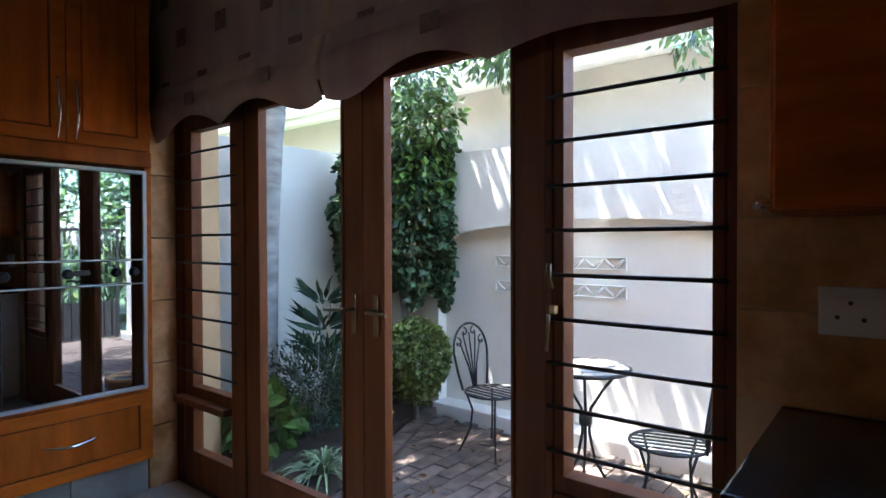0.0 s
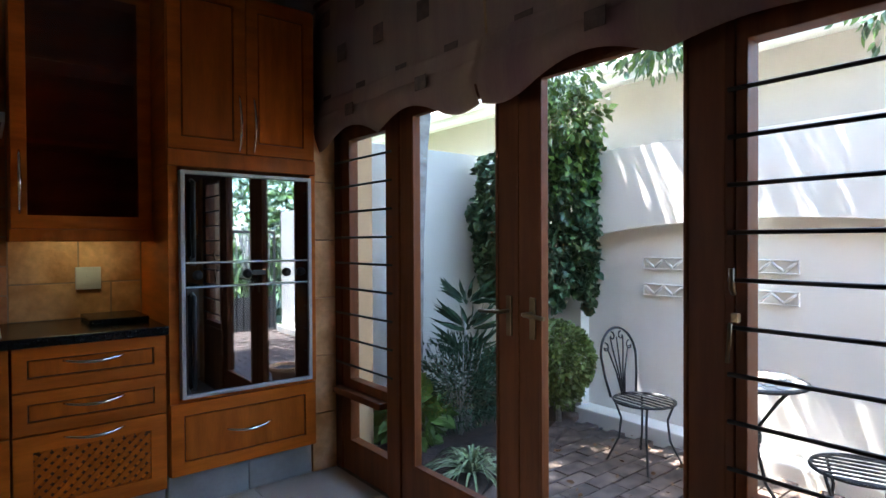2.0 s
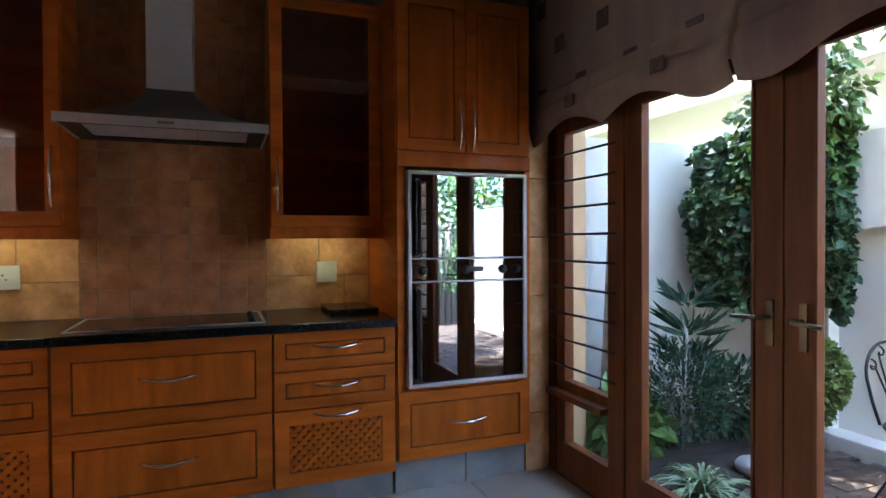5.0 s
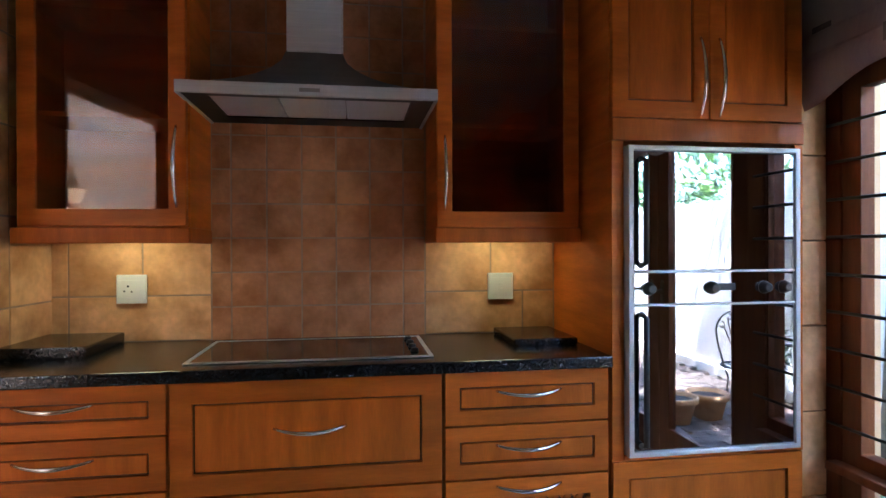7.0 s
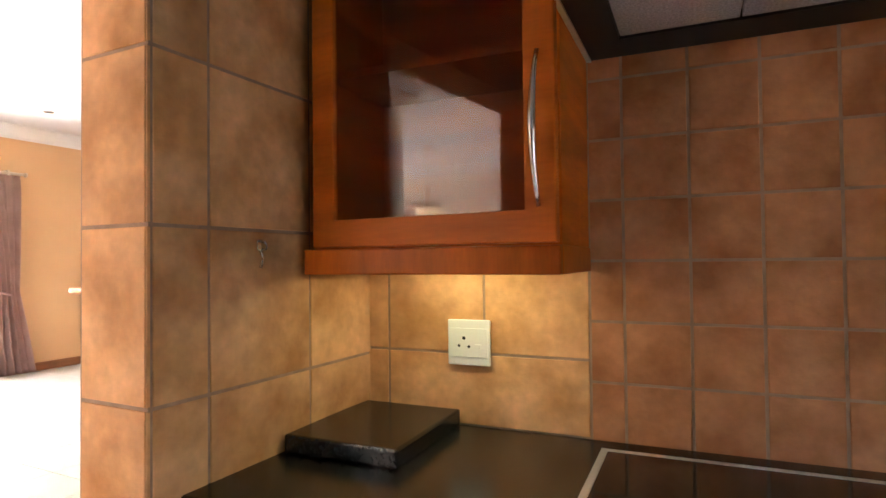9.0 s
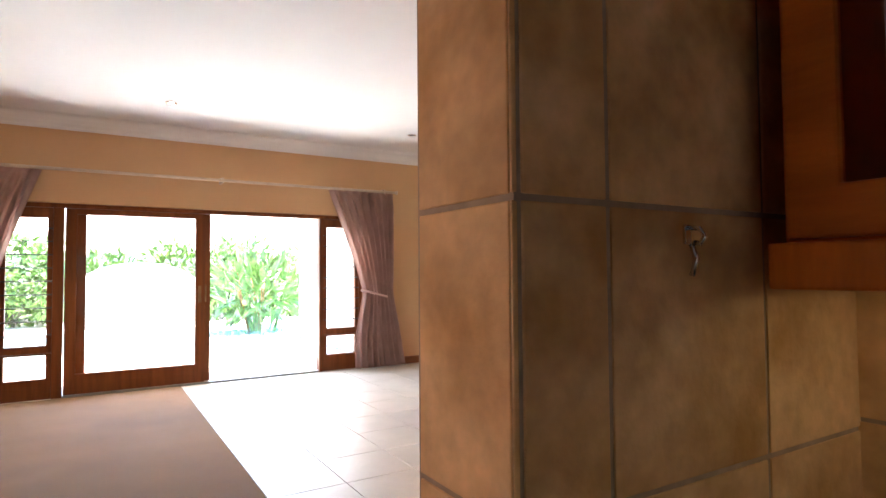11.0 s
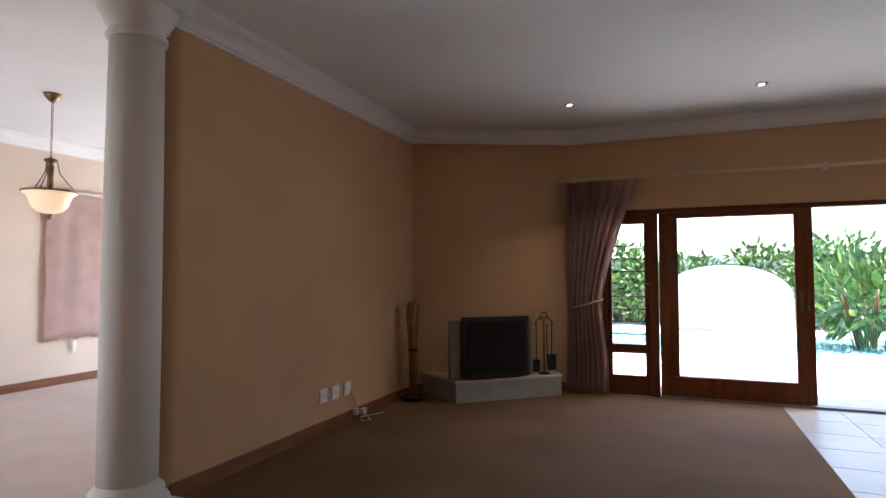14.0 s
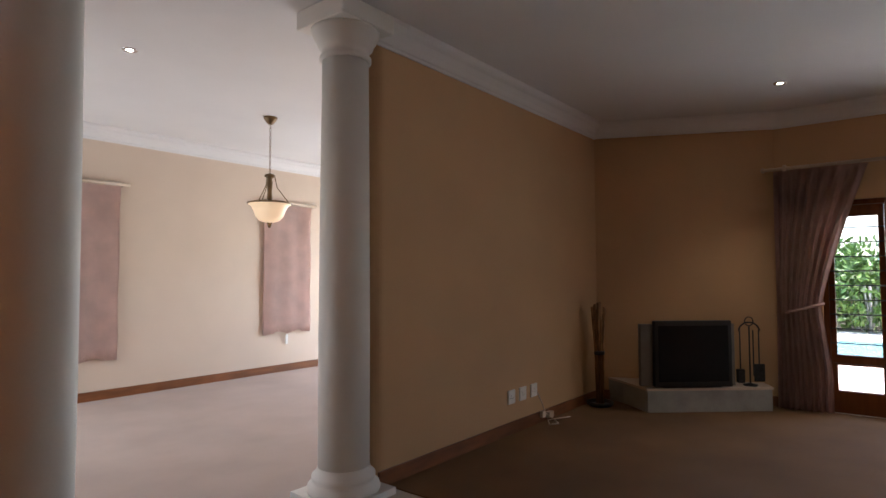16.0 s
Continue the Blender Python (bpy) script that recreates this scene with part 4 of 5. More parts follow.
p = [Vector((-6.2, 0.115, 0.30)), Vector((-6.24, 0.14, 0.2)), Vector((-6.28, 0.16, 0.09)), Vector((-6.36, 0.22, 0.018)), Vector((-6.3, 0.28, 0.016)), Vector((-6.2, 0.24, 0.02)), Vector((-6.3, 0.17, 0.03)), Vector((-6.45, 0.18, 0.016)), Vector((-6.6, 0.25, 0.016))]
tube(bm, p, 0.006, 6)
box(bm, (-6.40, 0.13, 0.04), (-6.32, 0.18, 0.10), 0.008)
box(bm, (-6.28, 0.125, 0.06), (-6.22, 0.16, 0.12), 0.008)
solid("power_cable", bm, CREAM, "white cable and plugs lying loose by the skirting", "cable", LM)


# ---- ceiling lamps ----
def downlight(x, y, lit=True, power=5):
    d = thing("downlight", "small round recessed ceiling downlight" + (", lit" if lit else ", switched off"), "downlight", LM @ pose(x, y, 3.109), group="ceiling downlights")
    part("trim_ring", lathe(bms(), [(0.052, -0.006), (0.056, -0.003), (0.056, 0.0), (0.026, 0.0), (0.026, -0.006), (0.052, -0.006)], seg=24, cap=False), CHROME, d)
    part("bulb", lathe(bms(), [(0.024, -0.004), (0.024, -0.001)], seg=24), LED if lit else BLACK, d)
    if lit:
        spot_light("downlight_lamp", LM @ look((x, y, 3.09), (x, y, 0)), power, (1.0, 0.9, 0.75), 95)


downlight(-7.26, 2.02)
downlight(-7.28, 3.74)
downlight(-7.3, 6.55, False)
downlight(-3.26, -1.69)

pend = thing("pendant_lamp", "lit pendant lamp with a frosted glass bowl on a brass chain", "pendant lamp", LM @ pose(-5.03, -2.46, 0))
part("ceiling_rose", lathe(bms(), [(0.02, 3.03), (0.05, 3.06), (0.07, 3.09), (0.075, 3.109)], seg=24), BRASS, pend)
for k in range(14):
    z = 3.03 - 0.04 * k
    pts = [(0.010 * math.cos(a) * (1 if k % 2 else 0), 0.010 * math.cos(a) * (0 if k % 2 else 1), z - 0.022 + 0.026 * math.sin(a)) for a in [2 * math.pi * j / 10 for j in range(10)]]
    part("chain_link", tube(bms(), pts, 0.0026, 5, True), BRASS, pend)
part("stem", lathe(bms(), [(0.012, 2.2), (0.03, 2.23), (0.024, 2.3), (0.03, 2.4), (0.022, 2.44), (0.06, 2.47), (0.05, 2.485), (0.012, 2.5)], seg=20), BRASS, pend)
for k in range(3):
    a = 2.1 * k + 0.4
    part("arm", tube(bms(), [(0.05 * math.cos(a), 0.05 * math.sin(a), 2.47), (0.075 * math.cos(a), 0.075 * math.sin(a), 2.35), (0.2 * math.cos(a), 0.2 * math.sin(a), 2.185)], 0.005, 6), BRASS, pend)
part("rim", lathe(bms(), [(0.215, 2.165), (0.232, 2.165), (0.235, 2.18), (0.215, 2.185)], seg=40), BRASS, pend, "brass rim")
bowl = part("bowl", lathe(bms(), [(0.03, 1.965), (0.10, 1.985), (0.145, 2.03), (0.165, 2.09), (0.19, 2.14), (0.225, 2.164), (0.215, 2.17), (0.18, 2.15), (0.15, 2.09), (0.13, 2.04), (0.09, 2.0), (0.02, 1.98)], seg=40), LAMP_GLASS, pend, "glowing frosted glass bowl")
part("finial", lathe(bms(), [(0.006, 1.91), (0.018, 1.925), (0.02, 1.945), (0.03, 1.966)], seg=16), BRASS, pend)
point_light("pendant_bulb", LM @ pose(-5.03, -2.46, 2.24), 2.6, (1.0, 0.75, 0.45), 0.02)

track = thing("track_light", "ceiling track with a lit spot above the bar", "track light", LM)
part("rail", box(bms(), (-5.75, 6.315, 3.075), (-4.0, 6.345, 3.105), 0.003), WHITE_PLASTIC, track)
part("drop_rod", tube(bms(), [(-5.3, 6.33, 3.08), (-5.3, 6.33, 2.88)], 0.012), WHITE_PLASTIC, track)
part("lamp_head", lathe(bms(), [(0.03, 0.09), (0.05, 0.04), (0.055, 0.0), (0.045, 0.0), (0.03, 0.03)], seg=20), WHITE_PLASTIC, track, "", pose(-5.3, 6.33, 2.8, 20, 0, 0))
part("bulb", lathe(bms(), [(0.014, -0.03), (0.034, -0.02), (0.042, 0.002), (0.025, 0.03)], seg=20), SPOT_GLOW, track, "", pose(-5.3, 6.33, 2.795, 20, 0, 0))
spot_light("track_lamp", LM @ look((-5.3, 6.31, 2.77), (-5.3, 5.6, 0)), 10, (1.0, 0.85, 0.65), 90)

# ---- bar counter ----
bar = thing("bar_counter", "cherry bar counter with a raised wooden shelf on chrome posts", "bar counter", LM)
part("front_panel", box(bms(), (-5.37, 5.99, 0.001), (-2.6, 6.02, 0.89), 0.004), WOOD_H, bar)
part("end_panel", box(bms(), (-5.37, 6.021, 0.001), (-5.34, 6.6, 0.89), 0.004), WOOD, bar)
part("counter_top", box(bms(), (-5.40, 5.97, 0.891), (-2.6, 6.62, 0.93), 0.006), WOOD_H, bar)
part("raised_shelf", box(bms(), (-5.62, 5.80, 1.115), (-2.6, 6.12, 1.16), 0.01), WOOD_H, bar, "raised cherry bar shelf")
part("return_shelf", box(bms(), (-5.58, 6.121, 1.118), (-5.25, 7.3, 1.157), 0.01), WOOD_H, bar, "cherry return of the bar shelf")
for x in (-5.28, -4.75, -4.2, -3.5):
    part("post", lathe(bms(), [(0.03, 0.93), (0.03, 0.938), (0.02, 0.94), (0.02, 1.105), (0.03, 1.108), (0.03, 1.115)], seg=18), CHROME, bar, "chrome post", pose(x, 6.05, 0))

# ---- pier and cupboards behind the bar ----
structure("pier", box(bms(), (-5.8, 7.1, 0), (-5.6, 7.3, 3.108), 0.01), CREAM, "square cream plastered pier at the end of the bar", "pier", LM)
structure("bulkhead", box(bms(), (-5.599, 7.12, 2.67), (-2.3, 7.3, 3.0), 0.004), WOOD_H, "cherry bulkhead over the bar cupboards", "bulkhead", LM)
cornice((-5.86, 7.098), (-2.3, 7.098), -1)
back_bar = thing("tall_cabinet", "tall cherry cupboard recessed behind the bar", "cabinet", LM)
part("body", box(bms(), (-5.58, 7.625, 0.001), (-2.4, 8.1, 2.669)), WOOD, back_bar)
for k in range(5):
    front(back_bar, "door", -5.575 + 0.63 * k, -4.95 + 0.63 * k, 0.12, 2.64, 7.6, 0.07, (-5.01 + 0.63 * k, 1.2, 0.29), True)
phone = thing("wall_phone", "white wall telephone hanging on the bar cupboard", "telephone", LM @ pose(-5.3, 7.57, 1.35))
part("cradle", box(bms(), (-0.05, -0.02, -0.12), (0.05, 0.026, 0.12), 0.01), WHITE_PLASTIC, phone)
part("handset", tube(bms(), [(0, -0.03, -0.11), (0, -0.055, -0.07), (0, -0.058, 0.07), (0, -0.03, 0.11)], [0.024, 0.017, 0.017, 0.024], 10), WHITE_PLASTIC, phone)

# ---- room beyond the opening ----
structure("floor_passage", box(bms(), (-12.6, 7.0, -0.2), (-8.401, 13.6, -0.002)), FLOOR_TILE, "pale floor of the room beyond", "floor", LM)
structure("wall_passage_end", box(bms(), (-12.8, 6.8, 0), (-12.6, 13.6, 2.7)), CREAM, "cream end wall of the room beyond", "wall", LM)
structure("wall_passage_south", box(bms(), (-12.6, 6.8, 0), (-8.651, 7.0, 2.7)), CREAM, "cream side wall of the room beyond", "wall", LM)
structure("wall_passage_north", cut(bms(), (-12.6, 13.6, 0), (-8.4, 13.8, 2.7), 1, [(-11.6, -9.4, 0.4, 2.2)]), CREAM, "cream wall with a window in the room beyond", "wall", LM)
structure("wall_passage_east", box(bms(), (-8.65, 10.2, 0), (-8.4, 13.6, 2.7)), CREAM, "cream side wall of the room beyond", "wall", LM)
structure("ceiling_passage", box(bms(), (-12.8, 6.8, 2.7), (-8.651, 13.8, 2.8)), CEILING, "white ceiling of the room beyond", "ceiling", LM)
structure("lintel_trim", box(bms(), (FW - 0.255, 7.585, 2.1), (FW + 0.006, 9.115, 2.139), 0.003), MERANTI, "dark timber lintel of the wide opening", "trim", LM)
d = thing("door_5", "closed pale wooden door with a dark frame in the room beyond", "door", LM @ pose(-12.595, 12.0, 0), kind="structure")
bm = bms()
for a, b in (((0, -0.52, 0), (0.05, -0.44, 2.12)), ((0, 0.44, 0), (0.05, 0.52, 2.12)), ((0, -0.44, 2.03), (0.05, 0.44, 2.12))):
    box(bm, a, b, 0.004)
part("door_frame", bm, MERANTI, d)
part("leaf", box(bms(), (0.003, -0.438, 0.005), (0.04, 0.438, 2.028), 0.003), PALE_WOOD, d)
part("handle", tube(bms(), [(0.04, 0.36, 1.0), (0.08, 0.36, 1.0), (0.085, 0.25, 1.0)], 0.009), BRASS, d)
blind = thing("roman_blind", "pale raised roman blind in the room beyond", "blind", LM @ pose(-12.595, 11.12, 0))
for k in range(3):
    part("fabric_fold", box(bms(), (0.002, -0.28, 1.72 + 0.1 * k), (0.05 + 0.015 * k, 0.28, 1.9 + 0.1 * k), 0.01), CREAM, blind)
part("window_board", box(bms(), (0.0, -0.2, 0.9), (0.03, 0.2, 1.75), 0.004), MERANTI, blind)

# ---- dining room blinds ----
for x0, x1, low in ((-6.99, -6.17, 0.56), (-4.24, -3.42, 0.44)):
    b = thing("flat_blind", "lowered pink-beige fabric blind on a wooden pole against the dining wall", "blind", LM @ pose((x0 + x1) / 2, -4.3, 0), group="dining blinds")
    w = (x1 - x0) / 2
    bm = bms()
    n = 40
    grid = []
    for k in range(n + 1):
        s = k / n
        low_z = low + 0.035 * abs(math.sin(math.pi * 2 * s)) * (1 if 0.2 < s < 0.8 else 0.3)
        col = []
        for j in range(15):
            f = j / 14
            col.append(bm.verts.new((-w + 2 * w * s, 0.05 + 0.012 * math.sin(14 * f + 2 * s) + 0.006 * math.sin(17 * s), low_z + (2.44 - low_z) * f)))
        grid.append(col)
    for a, c in zip(grid, grid[1:]):
        for j in range(14):
            f = bm.faces.new((a[j], c[j], c[j + 1], a[j + 1]))
            f.smooth = True
    bmesh.ops.solidify(bm, geom=list(bm.faces), thickness=0.004)
    part("fabric", bm, BLIND_PINK, b)
    part("pole", tube(bms(), [(-w - 0.1, 0.05, 2.47), (w + 0.1, 0.05, 2.47)], 0.024, 12), ROD, b, "pale wooden pole")
    for s in (-1, 1):
        part("bracket", box(bms(), (s * (w + 0.03) - 0.012, 0.001, 2.44), (s * (w + 0.03) + 0.012, 0.06, 2.5), 0.003), ROD, b)
    if x0 < -6:
        part("cord_pull", box(bms(), (-0.02, 0.03, low - 0.16), (0.02, 0.04, low - 0.02), 0.004), WHITE_PLASTIC, b, "pale cord pull")


# ---- daylight in openings out of sight ----
area_light("dining_window_sky", LM @ look((-8.52, -2.4, 1.25), (-7, -2.4, 0.9)), 2.8, 2.1, 15, (0.86, 0.93, 1.0))
area_light("dining_east_sky", LM @ look((-1.2, -3.2, 1.3), (-3, -3.2, 0.9)), 1.5, 1.9, 10, (0.86, 0.93, 1.0))
area_light("passage_sky", LM @ look((-10.5, 13.7, 1.3), (-10.5, 9, 0.9)), 2.1, 1.7, 5, (0.9, 0.95, 1.0))
area_light("sliding_door_sky", LM @ look((-8.5, 4.3, 1.15), (-6.5, 4.3, 0.4)), 4.0, 1.9, 5, (0.95, 0.97, 1.0))

# ---- courtyard ----
structure("ground", box(bms(), (-220, -220, -0.5), (220, 220, -0.22)), GRASS, "lawn around the house", "ground")
structure("courtyard_bed", box(bms(), (2.301, -5.5, -0.215), (4.3, 4.1, -0.052)), SAND, "sand bed under the courtyard bricks", "ground")
structure("planting_bed", prism(bms(), [(2.302, 2.32), (2.75, 2.62), (3.3, 2.9), (3.98, 2.98), (3.98, 4.09), (2.302, 4.09)], -0.05, 0.03), SOIL, "dark soil of the planting bed", "soil")
bm = bms()
# east garden wall with an arched recess
steps = 24
ys = [0.45 + (2.98 - 0.45) * k / steps for k in range(steps + 1)]
arch = [1.36 + 0.10 * math.sin(math.pi * k / steps) for k in range(steps + 1)]
box(bm, (4.08, -0.3, -0.1), (4.3, 4.3, 1.99))
box(bm, (3.98, -0.3, -0.1), (4.08, 0.45, 1.99))
box(bm, (3.98, -2.3, -0.1), (4.3, -0.301, 1.8))
box(bm, (3.98, 2.98, -0.1), (4.08, 4.3, 1.99))
for k in range(steps):
    q = [bm.verts.new(p) for p in ((3.98, ys[k], arch[k]), (3.98, ys[k + 1], arch[k + 1]), (3.98, ys[k + 1], 1.99), (3.98, ys[k], 1.99),
                                   (4.08, ys[k], arch[k]), (4.08, ys[k + 1], arch[k + 1]), (4.08, ys[k + 1], 1.99), (4.08, ys[k], 1.99))]
    for f in ((0, 1, 2, 3), (0, 4, 5, 1), (3, 2, 6, 7)):
        bm.faces.new([q[j] for j in f])
structure("garden_wall_east", bm, GARDEN_WALL, "cream plastered courtyard wall with a shallow arched recess", "garden wall")
structure("wall_kerb", box(bms(), (3.90, -2.3, -0.05), (4.08, 2.98, 0.07), 0.012), GARDEN_WALL, "low plastered kerb along the courtyard wall", "kerb")
structure("garden_wall_north", box(bms(), (2.302, 4.1, -0.1), (4.6, 4.3, 2.11)), GARDEN_SHADE, "pale plastered courtyard wall with its shade in the colour", "garden wall")
nb = thing("neighbour_house", "cream neighbouring house wall with eaves and gutter above the courtyard wall", "house")
part("wall", box(bms(), (4.9, -0.3, -0.2), (5.1, 9.0, 2.75)), NEIGHBOUR, nb)
part("fascia", box(bms(), (4.45, -0.5, 2.62), (4.50, 9.2, 2.82), 0.006), PLASTER, nb, "white fascia board")
part("soffit", box(bms(), (4.5, -0.5, 2.72), (5.1, 9.2, 2.75)), PLASTER, nb)
part("gutter", tube(bms(), [(4.40, -0.5, 2.74), (4.40, 9.2, 2.74)], 0.055, 12), PLASTER, nb, "white gutter")
bm = bms()
q = [bm.verts.new(p) for p in ((4.42, -0.5, 2.82), (4.42, 9.2, 2.82), (8.0, 9.2, 4.4), (8.0, -0.5, 4.4), (4.42, -0.5, 2.76), (4.42, 9.2, 2.76), (8.0, 9.2, 4.3), (8.0, -0.5, 4.3))]
for f in ((0, 1, 2, 3), (7, 6, 5, 4), (0, 4, 5, 1), (1, 5, 6, 2), (2, 6, 7, 3), (3, 7, 4, 0)):
    bm.faces.new([q[j] for j in f])
part("roof", bm, PLINTH_TILE, nb, "grey tiled roof")

for z0 in (0.94, 1.125):
    r = thing("wall_relief", "plaster relief band with a zigzag leaf pattern on the courtyard wall", "wall relief", pose(4.08, 2.0, z0), group="relief bands")
    part("border", rect_frame(bms(), -0.5, 0.5, 0, 0.085, 0.008, -0.022, 0.0), PLASTER, r)
    bm = bms()
    for k in range(14):
        y = -0.485 + 0.97 * k / 14
        s = 1 if k % 2 else -1
        tube(bm, [(-0.008, y, 0.0425 - s * 0.03), (-0.016, y + 0.035, 0.0425), (-0.008, y + 0.069, 0.0425 + s * 0.03)], 0.010, 6)
    part("zigzag", bm, PLASTER, r)


def scroll(bm, c, r, turn, sgn, rad, plane):
    pts = []
    for k in range(22):
        f = k / 21
        a = turn + sgn * f * 5.0
        q = r * (1 - 0.72 * f)
        pts.append(plane(c[0] + q * math.cos(a), c[1] + q * math.sin(a)))
    tube(bm, pts, rad, 6)


def garden_chair(m):
    c = thing("garden_chair", "black wrought-iron bistro chair with scrolled fan back", "chair", m, group="bistro set")
    r = 0.19
    part("seat_ring", tube(bms(), [(r * math.cos(a), r * math.sin(a), 0.45) for a in [2 * math.pi * k / 32 for k in range(32)]], 0.009, 8, True), IRON, c)
    for k in range(7):
        y = -0.156 + 0.052 * k
        h = math.sqrt(r * r - y * y)
        part("seat_slat", box(bms(), (y - 0.010, -h, 0.448), (y + 0.010, h, 0.454), 0.001), IRON, c)
    for sx, sy in ((-1, -1), (1, -1), (-1, 1), (1, 1)):
        p = [(0.13 * sx, 0.13 * sy, 0.445), (0.10 * sx, 0.10 * sy, 0.33), (0.11 * sx, 0.11 * sy, 0.2), (0.16 * sx, 0.16 * sy, 0.06), (0.19 * sx, 0.19 * sy, 0.012), (0.215 * sx, 0.215 * sy, 0.02), (0.22 * sx, 0.22 * sy, 0.045), (0.205 * sx, 0.205 * sy, 0.05)]
        part("leg", tube(bms(), p, 0.0075, 7), IRON, c)
    # back, standing at +y and leaning out
    plane = lambda u, z: (u, 0.17 + 0.16 * (z - 0.45), z)
    hoop = []
    for k in range(33):
        a = math.pi * k / 32
        hoop.append(plane(0.165 * math.cos(a) * (1.0), 0.70 + 0.19 * math.sin(a)))
    hoop = [plane(0.12, 0.45), plane(0.15, 0.58)] + hoop + [plane(-0.15, 0.58), plane(-0.12, 0.45)]
    part("back_hoop", tube(bms(), hoop, 0.0085, 8), IRON, c)
    for u in (-0.115, -0.06, 0.0, 0.06, 0.115):
        pts = [plane(u * 0.12, 0.45), plane(u * 0.35, 0.6), plane(u * 0.85, 0.76), plane(u, 0.83 if abs(u) < 0.1 else 0.76)]
        part("back_rod", tube(bms(), pts, 0.0055, 6), IRON, c)
    for s in (-1, 1):
        for cu, cz, rr in ((0.045, 0.835, 0.03), (0.115, 0.765, 0.034)):
            bm = bms()
            scroll(bm, (s * cu, cz), rr, math.pi / 2, s, 0.0055, plane)
            part("scroll", bm, IRON, c)
    return c


garden_chair(pose(3.48, 2.13, -0.048, 0, 0, -8) @ Matrix.Scale(0.93, 4))
garden_chair(pose(3.23, 0.98, -0.048, 0, 0, -164) @ Matrix.Scale(0.93, 4))
tab = thing("garden_table", "round wrought-iron bistro table with a mosaic glass top", "table", pose(3.37, 1.46, -0.048) @ Matrix.Scale(0.93, 4), group="bistro set")
part("rim", tube(bms(), [(0.25 * math.cos(a), 0.25 * math.sin(a), 0.73) for a in [2 * math.pi * k / 40 for k in range(40)]], 0.012, 8, True), IRON, tab)
rng = random.Random(5)
for reach, n in ((0.06, 6), (0.13, 13), (0.2, 20)):
    for k in range(n):
        a = 2 * math.pi * (k + 0.5 * (reach > 0.1)) / n
        bm = box(bms(), (-0.027, -0.027, 0), (0.027, 0.027, 0.004), 0.004)
        part("mosaic_piece", bm, PLINTH_TILE if rng.random() < 0.6 else CREAM, tab, "", pose(reach * math.cos(a), reach * math.sin(a), 0.735, 0, 0, math.degrees(a) + rng.uniform(-8, 8)))
part("tabletop", lathe(bms(), [(0.245, 0.726), (0.245, 0.735)], seg=40), PLINTH_TILE, tab, "grey tabletop")
for k in range(3):
    a = 2 * math.pi * k / 3 + 0.5
    ca, sa = math.cos(a), math.sin(a)
    p = [(0.19 * ca, 0.19 * sa, 0.725), (0.12 * ca, 0.12 * sa, 0.64), (0.03 * ca, 0.03 * sa, 0.5), (0.022 * ca, 0.022 * sa, 0.36), (0.06 * ca, 0.06 * sa, 0.2), (0.17 * ca, 0.17 * sa, 0.05), (0.23 * ca, 0.23 * sa, 0.012), (0.265 * ca, 0.265 * sa, 0.03), (0.26 * ca, 0.26 * sa, 0.06), (0.24 * ca, 0.24 * sa, 0.06)]
    part("leg", tube(bms(), p, 0.009, 8), IRON, tab)
part("collar", lathe(bms(), [(0.034, 0.40), (0.038, 0.41), (0.038, 0.45), (0.034, 0.46)], seg=16), IRON, tab)


# ---- plants ----
def leaf_mesh(name, mat, spots, shape="oval", seed=1):
    """Leaves at spots (place, direction, length, width): a folded, pointed blade each."""
    rng = random.Random(seed)
    verts, faces = [], []
    for p, d, ln, w in spots:
        d = d.normalized() if d.length > 1e-6 else Vector((0, 0, 1))
        side = d.cross(Vector((rng.uniform(-1, 1), rng.uniform(-1, 1), rng.uniform(-1, 1))))
        side = side.normalized() if side.length > 1e-5 else d.orthogonal().normalized()
        nrm = side.cross(d)
        b = len(verts)
        fold = 0.25 * w
        prof = ((0.0, 0.08), (0.3, 0.5), (0.65, 0.4), (1.0, 0.0)) if shape == "oval" else ((0.0, 0.35), (0.4, 0.5), (0.75, 0.35), (1.0, 0.0))
        for f, ww in prof:
            c = p + d * (ln * f) - nrm * (0.18 * ln * f * f)
            verts += [c + side * (ww * w) + nrm * fold * ww, c, c - side * (ww * w) + nrm * fold * ww]
        for k in range(3):
            i = b + 3 * k
            faces += [(i, i + 1, i + 4, i + 3), (i + 1, i + 2, i + 5, i + 4)]
    me = bpy.data.meshes.new(name)
    me.from_pydata([tuple(v) for v in verts], [], faces)
    me.materials.append(mat)
    return me


def leaf_part(name, mat, spots, parent, seed=1, shape="oval"):
    ob = new(name, leaf_mesh(name, mat, spots, shape, seed))
    ob.parent = parent
    ob["kind"] = "stuff"
    return ob


def cloud(rng, n, centre, size, ln, w, hollow=0.55, down=0.3):
    """Leaf spots thickest near the skin of a lumpy ellipsoid."""
    out = []
    lumps = [(Vector((rng.gauss(0, 1), rng.gauss(0, 1), rng.gauss(0, 1))).normalized(), rng.uniform(-0.18, 0.16)) for _ in range(14)]
    while len(out) < n:
        v = Vector((rng.gauss(0, 1), rng.gauss(0, 1), rng.gauss(0, 1))).normalized()
        bump = 1 + sum(a * max(0, v.dot(u)) ** 6 for u, a in lumps)
        r = (hollow + (1 - hollow) * rng.random() ** 0.6) * bump
        p = Vector(centre) + Vector((v.x * size[0], v.y * size[1], v.z * size[2])) * r
        d = v + Vector((rng.uniform(-0.8, 0.8), rng.uniform(-0.8, 0.8), rng.uniform(-0.8, 0.8) - down))
        s = rng.uniform(0.7, 1.25)
        out.append((p, d, ln * s, w * s))
    return out


rng = random.Random(21)
